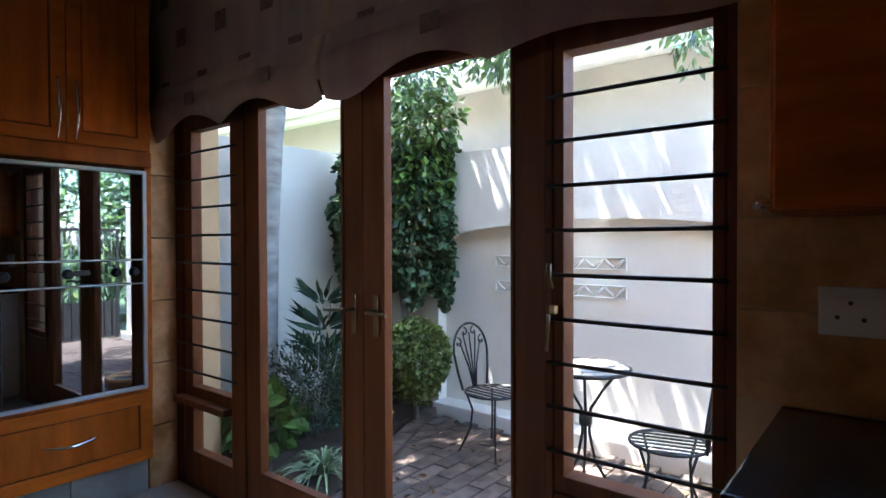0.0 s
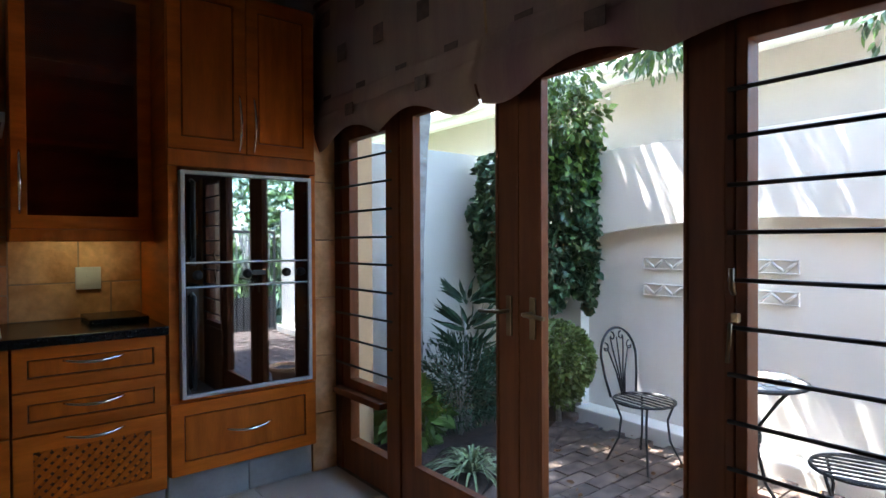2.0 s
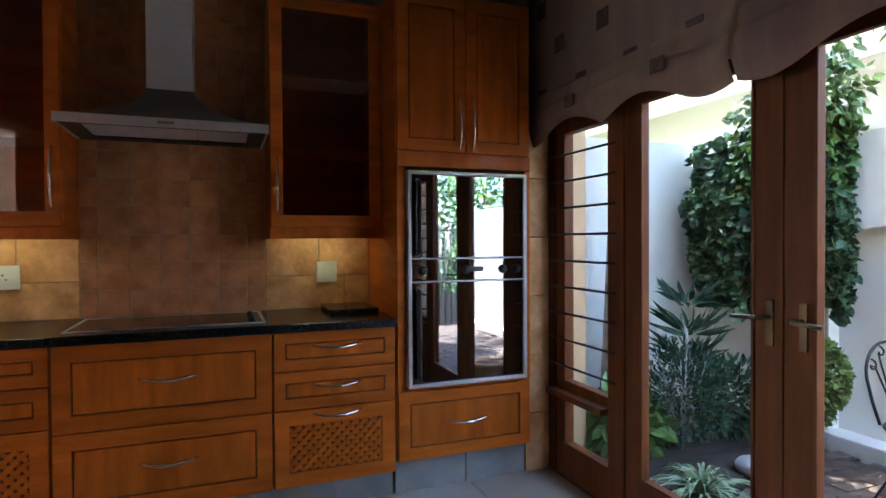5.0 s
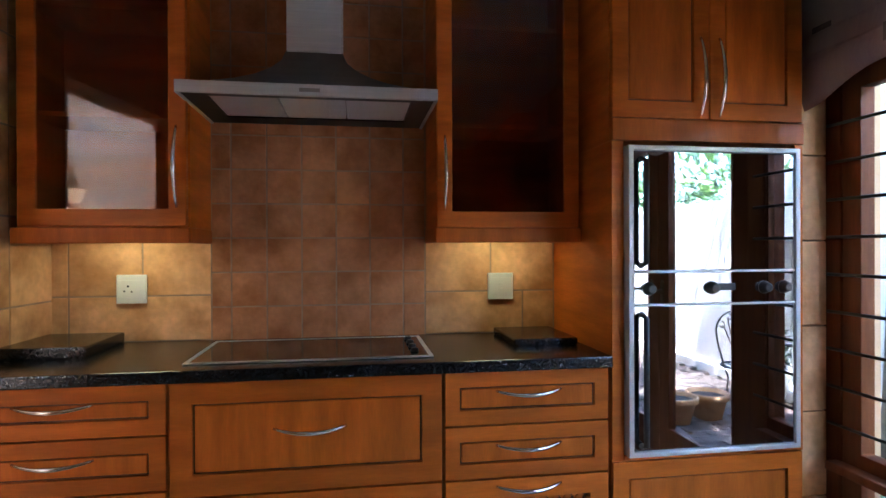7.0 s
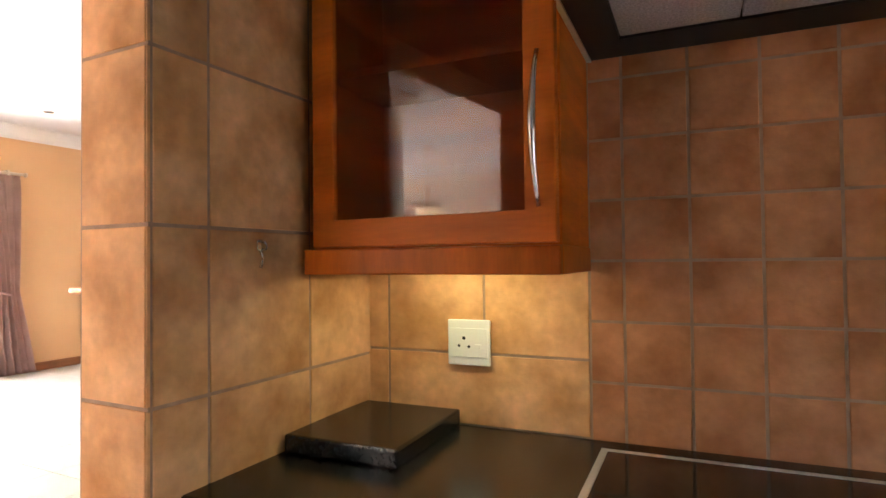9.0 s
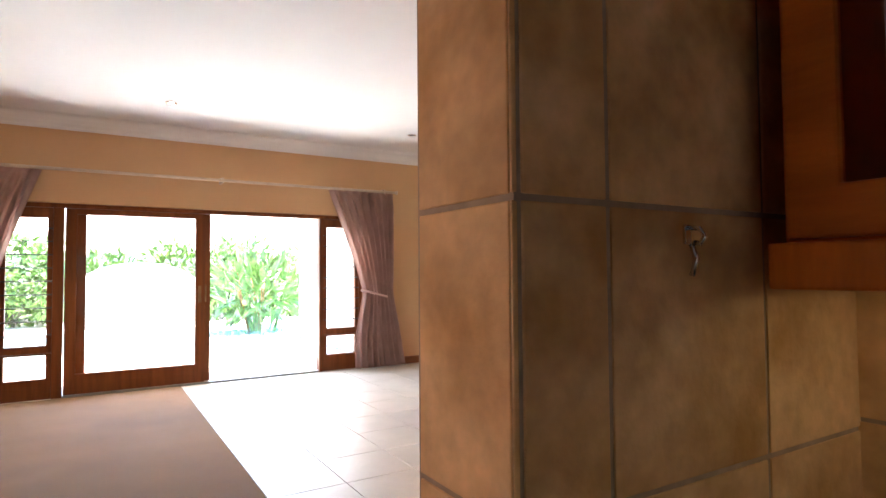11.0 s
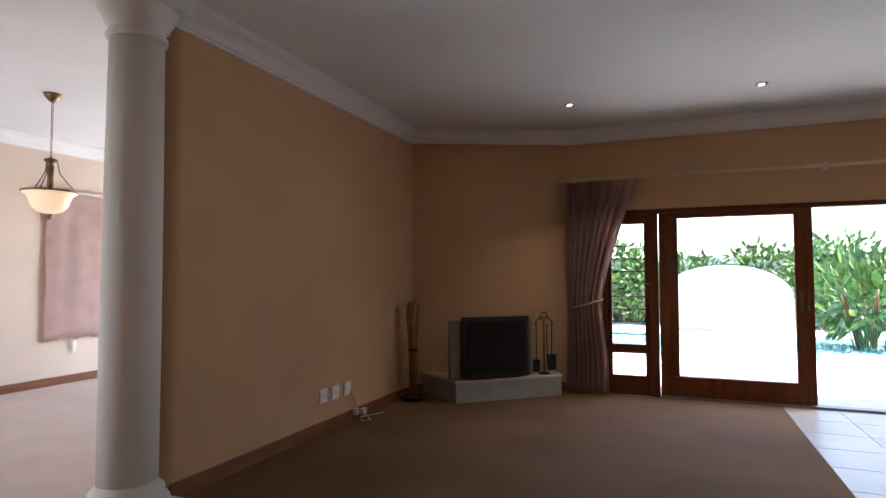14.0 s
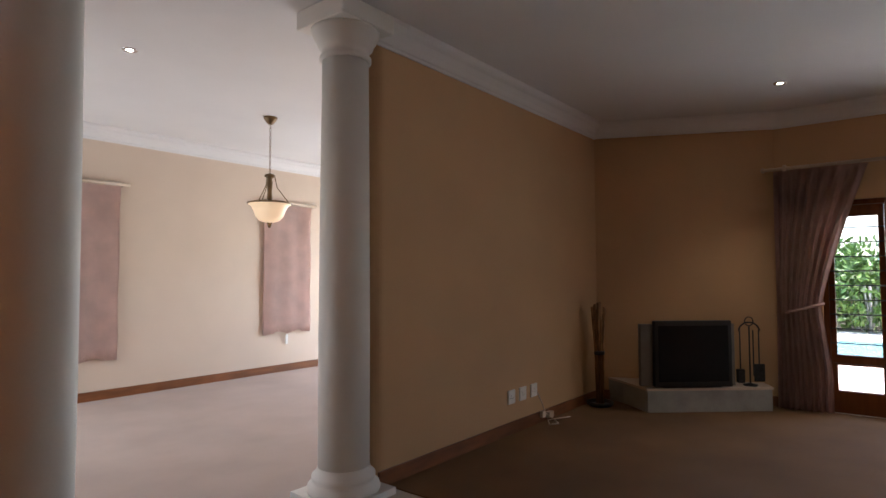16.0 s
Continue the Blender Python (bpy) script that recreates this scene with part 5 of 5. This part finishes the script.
ivy = thing("ivy", "dense dark green ivy climbing the courtyard corner", "ivy", pose(3.75, 3.3, 0.03))
part("stem", tube(bms(), [(0.1, -0.1, 0), (0.15, -0.05, 0.6), (0.05, 0.0, 1.4), (0.1, 0.1, 2.1)], [0.03, 0.025, 0.02, 0.012], 7), BARK, ivy)


def drape(rng, n, line, z0, z1, ln, w, depth):
    """Leaf spots hanging in front of a plan line, with a ragged foot and lumps."""
    pts = [Vector((*p, 0)) for p in line]
    out = []
    while len(out) < n:
        u = rng.random() * (len(pts) - 1)
        k = int(u)
        a, b = pts[k], pts[k + 1]
        p = a.lerp(b, u - k)
        d = (b - a).normalized()
        face = Vector((d.y, -d.x, 0))
        z = rng.uniform(0, 1)
        low = z0 + 0.16 * noise.noise(Vector((u * 2.3, 0.5, 3.1))) + 0.1 * math.sin(5 * u)
        high = z1 + 0.05 * noise.noise(Vector((u * 4.0, 7.5, 1.0)))
        h = low + (high - low) * z
        lump = 0.10 * noise.noise(Vector((p.x * 4, p.y * 4, h * 3.2)))
        belly = 0.07 * math.sin(math.pi * min(1, max(0, z)) ** 0.7)
        p = p + face * (lump + belly + depth * (rng.random() ** 0.5 - 1)) + Vector((0, 0, h))
        q = face * 0.8 + Vector((rng.uniform(-0.7, 0.7), rng.uniform(-0.7, 0.7), rng.uniform(-1.3, 0.2)))
        m = rng.uniform(0.65, 1.3)
        out.append((p, q, ln * m, w * m))
    return out


IVY_LINE = [(0.14, 0.68), (0.05, 0.46), (-0.08, 0.15), (-0.09, -0.2), (0.02, -0.40), (0.17, -0.50)]
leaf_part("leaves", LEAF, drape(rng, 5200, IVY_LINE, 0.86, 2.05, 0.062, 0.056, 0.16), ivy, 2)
# Darker leaves set deeper put the ivy's inner shade into colour.
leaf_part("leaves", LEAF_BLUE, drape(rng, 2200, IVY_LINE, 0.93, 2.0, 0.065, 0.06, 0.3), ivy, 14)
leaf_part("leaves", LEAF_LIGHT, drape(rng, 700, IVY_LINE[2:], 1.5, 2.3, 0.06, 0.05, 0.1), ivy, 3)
leaf_part("trailing_shoots", LEAF_LIGHT, cloud(rng, 500, (0.02, -0.35, 2.2), (0.22, 0.34, 0.28), 0.07, 0.04, 0.3, 0.6), ivy, 15)

ball = thing("ball_shrub", "light green shrub clipped to a ball", "shrub", pose(3.62, 2.9, 0.02))
part("trunk", tube(bms(), [(0, 0, -0.02), (0.01, 0.01, 0.15), (0, 0, 0.4)], 0.02, 8), BARK, ball)
leaf_part("crown", LEAF_BALL, cloud(rng, 2600, (0, 0, 0.47), (0.245, 0.245, 0.25), 0.036, 0.028, 0.82), ball, 4)
leaf_part("leaves", LEAF_BALL, cloud(rng, 900, (0, 0, 0.33), (0.2, 0.2, 0.24), 0.036, 0.028, 0.5), ball, 5)

shrub = thing("shrub", "loose fine-leaved shrub in the planting bed", "shrub", pose(2.9, 3.14, 0.03), group="bed shrubs")
for k in range(14):
    a = rng.uniform(0, 6.28)
    q = rng.uniform(0.1, 0.26)
    part("branch", tube(bms(), [(0, 0, -0.02), (0.4 * q * math.cos(a), 0.4 * q * math.sin(a), 0.25), (q * math.cos(a), q * math.sin(a), rng.uniform(0.45, 0.66))], [0.008, 0.006, 0.003], 5), BARK, shrub)
leaf_part("leaves", LEAF_BLUE, cloud(rng, 2300, (0, 0, 0.36), (0.28, 0.33, 0.31), 0.042, 0.012, 0.2, -0.3), shrub, 6)
shrub = thing("shrub", "broad-leaved low shrub beside the side window", "shrub", pose(2.55, 3.25, 0.03), group="bed shrubs")
leaf_part("leaves", LEAF_LIGHT, cloud(rng, 260, (0, 0, 0.2), (0.2, 0.26, 0.2), 0.11, 0.07, 0.4), shrub, 7)
shrub = thing("shrub", "dark shrub under the ivy in the planting bed", "shrub", pose(3.3, 3.15, 0.03), group="bed shrubs")
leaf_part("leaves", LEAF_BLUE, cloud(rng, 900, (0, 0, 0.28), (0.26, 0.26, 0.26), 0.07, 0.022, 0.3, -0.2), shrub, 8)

palm = thing("fan_plant", "upright plant with fans of long deep-cut leaves", "plant", pose(3.05, 3.24, 0.03))
part("stem", tube(bms(), [(0, 0, -0.02), (0.02, 0, 0.4), (-0.03, 0.02, 0.82)], [0.022, 0.02, 0.014], 8), BARK, palm)
for hz, reach, n in ((0.86, 0.19, 13), (0.68, 0.24, 12), (0.5, 0.26, 11)):
    spots = []
    for k in range(n):
        a = 2 * math.pi * k / n + rng.uniform(-0.2, 0.2)
        for j in range(3):
            d = Vector((math.cos(a + 0.18 * (j - 1)), math.sin(a + 0.18 * (j - 1)), rng.uniform(0.15, 1.0)))
            spots.append((Vector((0, 0, hz)) + d * 0.05, d, reach * rng.uniform(0.8, 1.1), 0.032))
    leaf_part("frond_whorl", LEAF_BLUE, spots, palm, 9)


def strap_plant(m, n, ln, label, mat):
    t = thing("strap_leaf_plant", label, "plant", m)
    bm = bms()
    rng = random.Random(31)
    for k in range(n):
        a, tilt, s = rng.uniform(0, 6.28), rng.uniform(0.15, 1.0), ln * rng.uniform(0.7, 1.15)
        side = Vector((-math.sin(a), math.cos(a), 0)) * 0.008
        prev = None
        for j in range(7):
            f = j / 6
            out = s * (tilt * f + 0.35 * f * f * tilt)
            z = s * (f * (1.1 - 0.5 * tilt) - 0.75 * f ** 2.4)
            p = Vector((out * math.cos(a), out * math.sin(a), max(0.005, z + 0.02)))
            w = 1 - f ** 3 * 0.95
            cur = (bm.verts.new(p + side * w), bm.verts.new(p + Vector((0, 0, -0.003))), bm.verts.new(p - side * w))
            if prev:
                bm.faces.new((prev[0], prev[1], cur[1], cur[0]))
                bm.faces.new((prev[1], prev[2], cur[2], cur[1]))
            prev = cur
    part("leaves", bm, mat, t)["kind"] = "stuff"
    return t


strap_plant(pose(2.5, 2.58, 0.02), 90, 0.34, "variegated strap-leaved plant with arching striped blades", LEAF_STRIPE)
bm = bmesh.new()
bmesh.ops.create_icosphere(bm, subdivisions=3, radius=0.09)
for v in bm.verts:
    v.co *= 1 + 0.18 * noise.noise(v.co * 9)
    v.co.z *= 0.65
solid("stone", bm, PLINTH_TILE, "rounded grey stone in the planting bed", "stone", pose(3.0, 2.72, 0.06))

tree = thing("tree", "courtyard tree with a pale mottled trunk and drooping leafy branches", "tree", pose(2.80, 3.58, 0.02))
trunk = [(-0.05, 0, -0.05), (-0.02, 0, 0.6), (0.02, 0.02, 1.3), (0.07, 0.02, 2.0), (0.15, -0.05, 2.9), (0.3, -0.3, 3.7)]
part("trunk", tube(bms(), trunk, [0.125, 0.11, 0.10, 0.092, 0.08, 0.05], 18), BARK, tree, "pale mottled trunk")
limbs = [[(0.15, -0.05, 2.85), (0.5, -0.5, 3.2), (0.85, -1.2, 3.25), (1.0, -1.8, 2.95)], [(0.12, -0.03, 2.6), (0.5, -0.2, 3.0), (0.9, -0.4, 2.95), (1.05, -0.6, 2.6)],
         [(0.18, -0.1, 3.0), (-0.3, -0.6, 3.6), (-0.5, -1.3, 3.8)], [(0.28, -0.25, 3.6), (0.5, 0.4, 4.1), (0.6, 1.0, 4.2)], [(0.2, -0.15, 3.2), (0.8, -1.0, 3.7), (1.2, -2.4, 3.5), (1.1, -3.0, 3.0)]]
for p in limbs:
    part("limb", tube(bms(), p, [0.045, 0.03, 0.018, 0.008][: len(p)], 7), BARK, tree)
spots = []
# The last three clumps are unseen, added to shade the bricks.
for c, s, n in (((1.0, -0.55, 2.55), (0.28, 0.32, 0.3), 420), ((1.0, -1.35, 2.6), (0.3, 0.4, 0.22), 380), ((0.9, -2.0, 2.68), (0.35, 0.3, 0.18), 200), ((0.75, -0.5, 3.2), (0.6, 0.7, 0.35), 500),
                ((0.9, -1.6, 3.4), (0.7, 0.9, 0.35), 500), ((0.3, 0.4, 4.0), (0.9, 0.9, 0.5), 500), ((-0.4, -1.1, 3.9), (0.6, 0.8, 0.4), 400), ((1.1, -2.9, 3.2), (0.5, 0.5, 0.35), 300), ((1.0, -2.55, 2.45), (0.16, 0.22, 0.2), 90), ((-0.1, -0.6, 4.3), (0.7, 1.0, 0.4), 900), ((0.4, -1.9, 4.2), (0.8, 0.9, 0.4), 800), ((-0.2, -2.9, 4.2), (0.7, 0.8, 0.4), 600)):
    spots += cloud(rng, int(n * 1.6), c, s, 0.07, 0.026, 0.1, 0.9)
# Unseen high canopy added to block sun and dapple the courtyard.
for x, y in ((-0.4, -2.2), (0.5, -2.6), (1.2, -2.0), (-0.3, -1.0), (0.6, -1.2), (1.3, -0.8), (-0.2, 0.2), (0.8, 0.2), (1.3, 0.5), (0.2, 1.2), (1.0, 1.4), (-0.6, 0.9), (-0.5, 1.8)):
    spots += cloud(rng, 420 if x > 0.4 else 1300, (x, y, rng.uniform(4.3, 5.0)), (rng.uniform(0.5, 0.7), rng.uniform(0.5, 0.7), 0.35), 0.10 if x > 0.7 else 0.13, 0.045 if x > 0.7 else 0.06, 0.1, 0.9)
leaf_part("crown", LEAF, spots[::2], tree, 11)
leaf_part("crown", LEAF_LIGHT, spots[1::2], tree, 12)

pot = thing("potted_plant", "white round pot with a soft grey-green plant", "potted plant", pose(3.66, 0.62, -0.048))
part("pot", lathe(bms(), [(0.10, 0), (0.16, 0.05), (0.2, 0.16), (0.19, 0.26), (0.165, 0.3), (0.18, 0.33), (0.165, 0.33), (0.15, 0.29)], seg=36), PLASTER, pot)
leaf_part("leaves", LEAF_BLUE, cloud(rng, 900, (0, 0, 0.5), (0.2, 0.2, 0.26), 0.07, 0.012, 0.2, -0.6), pot, 13)
hose = bms()
tube(hose, [(2.95 + 0.12 * k, 2.25 + 0.14 * math.sin(k * 1.1) + 0.05 * k, -0.036) for k in range(9)], 0.008, 6)
solid("garden_hose", hose, BLACK, "thin black hose lying across the bricks", "hose")

# the courtyard's far end, seen mirrored in the oven
for gx, name in ((2.71, "left leaf"), (3.53, "right leaf")):
    gate = thing("metal_gate", "black barred metal gate leaf at the end of the courtyard", "gate", pose(gx, -2.4, -0.04), group="gate leaves")
    part("gate_frame", rect_like(-0.4, 0.4, 0.02, 1.55, -0.02, 0.04), IRON, gate)
    for k in range(7):
        part("bar", tube(bms(), [(-0.3 + 0.1 * k, -0.008, 0.05), (-0.3 + 0.1 * k, -0.008, 1.52)], 0.008, 6), IRON, gate)
    part("lower_plate", box(bms(), (-0.36, -0.016, 0.06), (0.36, -0.012, 0.55)), IRON, gate)
structure("lawn_strip", box(bms(), (2.301, -9.0, -0.215), (6.5, -5.51, -0.06)), GRASS, "lawn beyond the courtyard gate", "ground")
for k, (x, y) in enumerate(((2.58, 1.08), (2.88, 1.02))):
    t = thing("flower_pot", "round terracotta flower pot on the courtyard bricks", "flower pot", pose(x, y, -0.048), group="terracotta pots")
    part("pot", lathe(bms(), [(0.09, 0), (0.14, 0.2), (0.16, 0.2), (0.16, 0.24), (0.14, 0.24), (0.12, 0.2)], seg=28), TILE, t)
    part("soil", lathe(bms(), [(0.125, 0.2), (0.125, 0.215)], seg=24), SOIL, t)


def bush(x, y, size, n, ln, w, mats, label, m=KITCHEN, name="bush", z=0.0):
    t = thing(name, label, "bush", m @ pose(x, y, z), group="garden bushes")
    for k in range(3):
        part("stem", tube(bms(), [(0, 0, -0.25), (0.2 * size[0] * math.cos(2 * k), 0.2 * size[1] * math.sin(2 * k), size[2])], 0.03, 6), BARK, t)
    for k, mt in enumerate(mats):
        leaf_part("leaves", mt, cloud(rng, n, (0, 0, size[2]), size, ln, w, 0.45, 0.2), t, 40 + k)
    return t


bush(2.9, -5.2, (1.2, 0.8, 1.6), 900, 0.16, 0.06, (LEAF, LEAF_LIGHT), "tall leafy bush behind the courtyard gate")
bush(4.3, -4.6, (1.0, 0.8, 1.7), 800, 0.16, 0.06, (LEAF, LEAF_LIGHT), "tall leafy bush behind the courtyard gate")

for x, y in ((5.2, -1.6), (5.4, -3.2), (5.2, -4.8), (4.9, -6.2)):
    bush(x, y, (0.8, 0.9, 1.5), 700, 0.16, 0.06, (LEAF, LEAF_LIGHT), "tall leafy bush behind the courtyard wall")

# ---- patio and garden to the west ----
structure("patio", box(bms(), (-40, -14, -0.22), (FW - 0.251, 22, -0.02)), PATIO, "pale sunlit patio paving", "paving", LM)
structure("water", box(bms(), (-16.4, 0.2, -0.019), (-12.6, 9.0, -0.012)), WATER, "blue-green pool water", "pool", LM)
ft = thing("fountain_wall", "white arched fountain wall with an urn behind the pool", "fountain", LM @ pose(-17.4, 4.1, -0.02))
bm = bms()
n = 20
out = [(-1.5, 0.0)] + [(-1.5 * math.cos(math.pi * k / n), 0.85 + 0.8 * math.sin(math.pi * k / n)) for k in range(n + 1)] + [(1.5, 0.0)]
fr = [bm.verts.new((0, u, z)) for u, z in out]
bk = [bm.verts.new((-0.3, u, z)) for u, z in out]
bm.faces.new(fr)
bm.faces.new(bk[::-1])
for k in range(len(out)):
    bm.faces.new((fr[k], bk[k], bk[(k + 1) % len(out)], fr[(k + 1) % len(out)]))
part("arched_wall", bm, PLASTER, ft)
part("niche_panel", box(bms(), (0.0, -0.75, 0.12), (0.02, 0.75, 1.25), 0.006), CREAM, ft, "cream niche panel")
part("urn", lathe(bms(), [(0.13, 0.01), (0.10, 0.08), (0.13, 0.2), (0.19, 0.42), (0.18, 0.56), (0.11, 0.66), (0.10, 0.72), (0.15, 0.78), (0.13, 0.78)], (0.35, -0.2, 0), 28), PLASTER, ft, "tall pale urn")
structure("garden_wall_west", box(bms(), (-20.2, -14, -0.2), (-20, 22, 1.9)), GARDEN_WALL, "white boundary wall of the garden", "garden wall", LM)
for x, y, s in ((-18.6, 0.6, (0.8, 1.0, 1.0)), (-18.8, 2.2, (0.6, 0.8, 1.1)), (-18.6, 6.3, (0.9, 1.2, 1.15)), (-18.4, 8.4, (0.8, 1.0, 1.0)), (-19.0, -1.8, (0.9, 1.2, 1.0)), (-18.2, 10.6, (0.9, 1.1, 1.0)), (-17.8, 13.0, (0.9, 1.2, 1.1)), (-15.5, -2.5, (0.9, 1.0, 0.6)), (-12.3, -0.6, (0.7, 0.8, 0.5))):
    bush(x, y, s, 420, 0.2, 0.08, (LEAF_LIGHT, LEAF_LIGHT), "leafy green garden bush by the boundary wall", LM)
for k in range(9):
    bush(-19.3, -2.5 + 1.9 * k, (0.6, 1.25, 0.98 + 0.14 * (k % 3)), 460, 0.24, 0.1, (LEAF_LIGHT, LEAF_LIGHT), "tall leafy hedge bush along the boundary wall", LM)
cr = thing("crane_flower_clump", "clump of strap-leaved crane flowers with orange stalks", "plant", LM @ pose(-14.6, 6.4, -0.02))
for k in range(26):
    a, q = rng.uniform(0, 6.28), rng.uniform(0.1, 0.7)
    h = rng.uniform(0.7, 1.7)
    part("stalk", tube(bms(), [(0.3 * q * math.cos(a), 0.6 * q * math.sin(a), 0), (q * math.cos(a) * 0.6, 1.3 * q * math.sin(a), h)], 0.014, 5), STRAW if k % 3 == 0 else LEAF_LIGHT, cr)
leaf_part("leaves", LEAF_LIGHT, cloud(rng, 300, (0, 0, 1.0), (0.6, 1.1, 0.75), 0.42, 0.13, 0.2, -0.5), cr, 61)
# Unseen eave added to stop sun falling through the sliding doors.
structure("patio_eave", box(bms(), (FW - 1.3, -5, 2.75), (FW - 0.251, 11, 2.9)), CEILING, "unseen white eave added to keep sun out of the lounge", "eave", LM)
structure("roof", box(bms(), (-9.0, -5.2, 3.26), (2.32, 10.6, 3.5)), PLINTH_TILE, "flat roof over the house", "roof")

rng = random.Random(55)
spots = [(Vector((rng.uniform(2.5, 3.85), rng.uniform(0.4, 2.6), 0.006)), Vector((rng.uniform(-1, 1), rng.uniform(-1, 1), 0.12)), rng.uniform(0.02, 0.05), rng.uniform(0.012, 0.022)) for _ in range(110)]
fl = new("fallen_leaves", leaf_mesh("fallen_leaves", STRAW, spots, "oval", 66))
tagged(fl, "small dry brown leaves scattered on the courtyard bricks", "leaves", kind="stuff")

# ---- tiles and bricks, piece by piece ----
def tile_mesh(w, d, h, mat, bev=0.003):
    return to_mesh("tile", box(bms(), (-w / 2, -d / 2, 0), (w / 2, d / 2, h), bev), mat)


def lay(mesh, parent, places, name="tile"):
    for x, y, z, rx, rz in places:
        ob = new(name, mesh)
        ob.parent = parent
        ob.matrix_basis = pose(x, y, z, rx, 0, rz)


me = tile_mesh(0.495, 0.495, 0.012, FLOOR_TILE)
lay(me, LFLOOR, [(-8.15 + 0.5 * i, 4.245 + 0.5 * j, -0.0125, 0, 0) for i in range(15) for j in range(11)])
lay(me, LFLOOR, [(-3.95 + 0.5 * i, 0.245 + 0.5 * j, -0.0125, 0, 0) for i in range(6) for j in range(8)])
lay(me, KFLOOR, [(-0.72 + 0.395 * i * 1.266, 3.01 - 0.5 * j, -0.0125, 0, 0) for i in range(6) for j in range(11)])
structure("floor_infill", box(bms(), (-1.3, 3.262, -0.012), (2.0, 3.78, -0.001)), FLOOR_TILE, "cream floor under the cabinets", "floor")

WALLT = bpy.data.objects["wall_north"]
FACE = 3.806


def wall_tiles(x0, x1, z0, z1, w, h, proud, off=0.0, mat=TILE):
    """Tiles with open joints on the hob wall, clipped to a field."""
    cache = {}
    j = 0
    z = z0
    while z < z1 - 0.01:
        zz = min(z + h, z1)
        x = x0 + (off if j % 2 else 0.0) - (w if off and j % 2 else 0)
        while x < x1 - 0.005:
            a, b = max(x, x0), min(x + w, x1)
            if b - a > 0.012:
                key = (round(b - a, 3), round(zz - z, 3))
                if key not in cache:
                    cache[key] = to_mesh("tile", box(bms(), (-(b - a) / 2 + 0.0034, -proud, 0.0034), ((b - a) / 2 - 0.0034, 0, zz - z - 0.0034), 0.002), mat)
                ob = new("tile", cache[key])
                ob.parent = WALLT
                ob.matrix_basis = pose((a + b) / 2, FACE, z)
            x += w
        z = zz
        j += 1


wall_tiles(-0.412, -0.331, 0.922, 2.75, 0.1465, 0.1465, 0.0085, mat=TILE_SMALL)
wall_tiles(-0.331, 0.499, 0.922, 2.75, 0.1465, 0.1465, 0.0085, mat=TILE_SMALL)
wall_tiles(-1.06, -0.969, 0.93, 1.12, 0.32, 0.2, 0.0085)
wall_tiles(-1.06, -0.969, 1.12, 1.46, 0.32, 0.33, 0.0085)
wall_tiles(-0.969, -0.412, 0.93, 1.12, 0.57, 0.2, 0.0085)
wall_tiles(-0.969, -0.412, 1.12, 1.46, 0.284, 0.33, 0.0085)
wall_tiles(0.499, 1.098, 0.93, 1.12, 0.45, 0.2, 0.0085)
wall_tiles(0.499, 1.098, 1.12, 1.46, 0.30, 0.33, 0.0085)
STUB = bpy.data.objects["wall_stub"]
cache = {}


def stub_tile(w, h):
    k = (round(w, 3), round(h, 3))
    if k not in cache:
        cache[k] = to_mesh("tile", box(bms(), (-w / 2 + 0.0036, -0.0075, 0.0036), (w / 2 - 0.0036, 0, h - 0.0036), 0.0022), TILE)
    return cache[k]


zs = [0.0, 0.11, 0.44, 0.775, 1.105, 1.437, 1.765, 2.095, 2.425, 2.755, 3.108]
for z0, z1 in zip(zs, zs[1:]):
    # end face, facing the room
    ob = new("tile", stub_tile(0.193, z1 - z0))
    ob.parent, ob.matrix_basis = STUB, pose(-1.1725, 3.108, z0)
    ob = new("tile", stub_tile(0.011, z1 - z0))
    # kitchen face
    ob.parent, ob.matrix_basis = STUB, pose(-1.0745, 3.1075, z0)
    for y0, y1 in ((3.108, 3.235), (3.235, 3.54), (3.54, 3.82)):
        ob = new("tile", stub_tile(y1 - y0, z1 - z0))
        ob.parent, ob.matrix_basis = STUB, pose(-1.078, (y0 + y1) / 2, z0, 0, 0, 90)
        ob = new("tile", stub_tile(y1 - y0, z1 - z0))
        ob.parent, ob.matrix_basis = STUB, pose(-1.267, (y0 + y1) / 2, z0, 0, 0, -90)

bed = bpy.data.objects["courtyard_bed"]
bmesh_brick = to_mesh("brick", box(bms(), (-0.108, -0.0515, 0), (0.108, 0.0515, 0.05), 0.006), BRICK)
rng = random.Random(77)
count = 0
rest = bms()
for i in range(8):
    for j in range(86):
        x = 2.42 + 0.222 * i + (0.111 if j % 2 else 0.0)
        y = 3.0 - 0.1085 * j
        if x > 3.86 or (y > 2.25 and y > 2.25 + 0.5 * (x - 2.3)):
            continue
        p = pose(x, y, -0.0525 + rng.uniform(-0.003, 0.003), rng.uniform(-1, 1), rng.uniform(-1, 1), rng.uniform(-1.2, 1.2))
        if y > -1.5 and count < 300:
            ob = new("brick", bmesh_brick)
            ob.parent, ob.matrix_basis = bed, p
            count += 1
        else:
            box(rest, (-0.108, -0.0515, 0), (0.108, 0.0515, 0.05), 0, p)
for k in range(9):
    p = pose(2.42 + 0.2 * k, 2.33 + 0.5 * 0.2 * k * 0.9, -0.02, 0, 0, 24)
    ob = new("brick", bmesh_brick)
    ob.parent, ob.matrix_basis = bed, p
part("more_bricks", rest, BRICK, bed)["kind"] = "stuff"
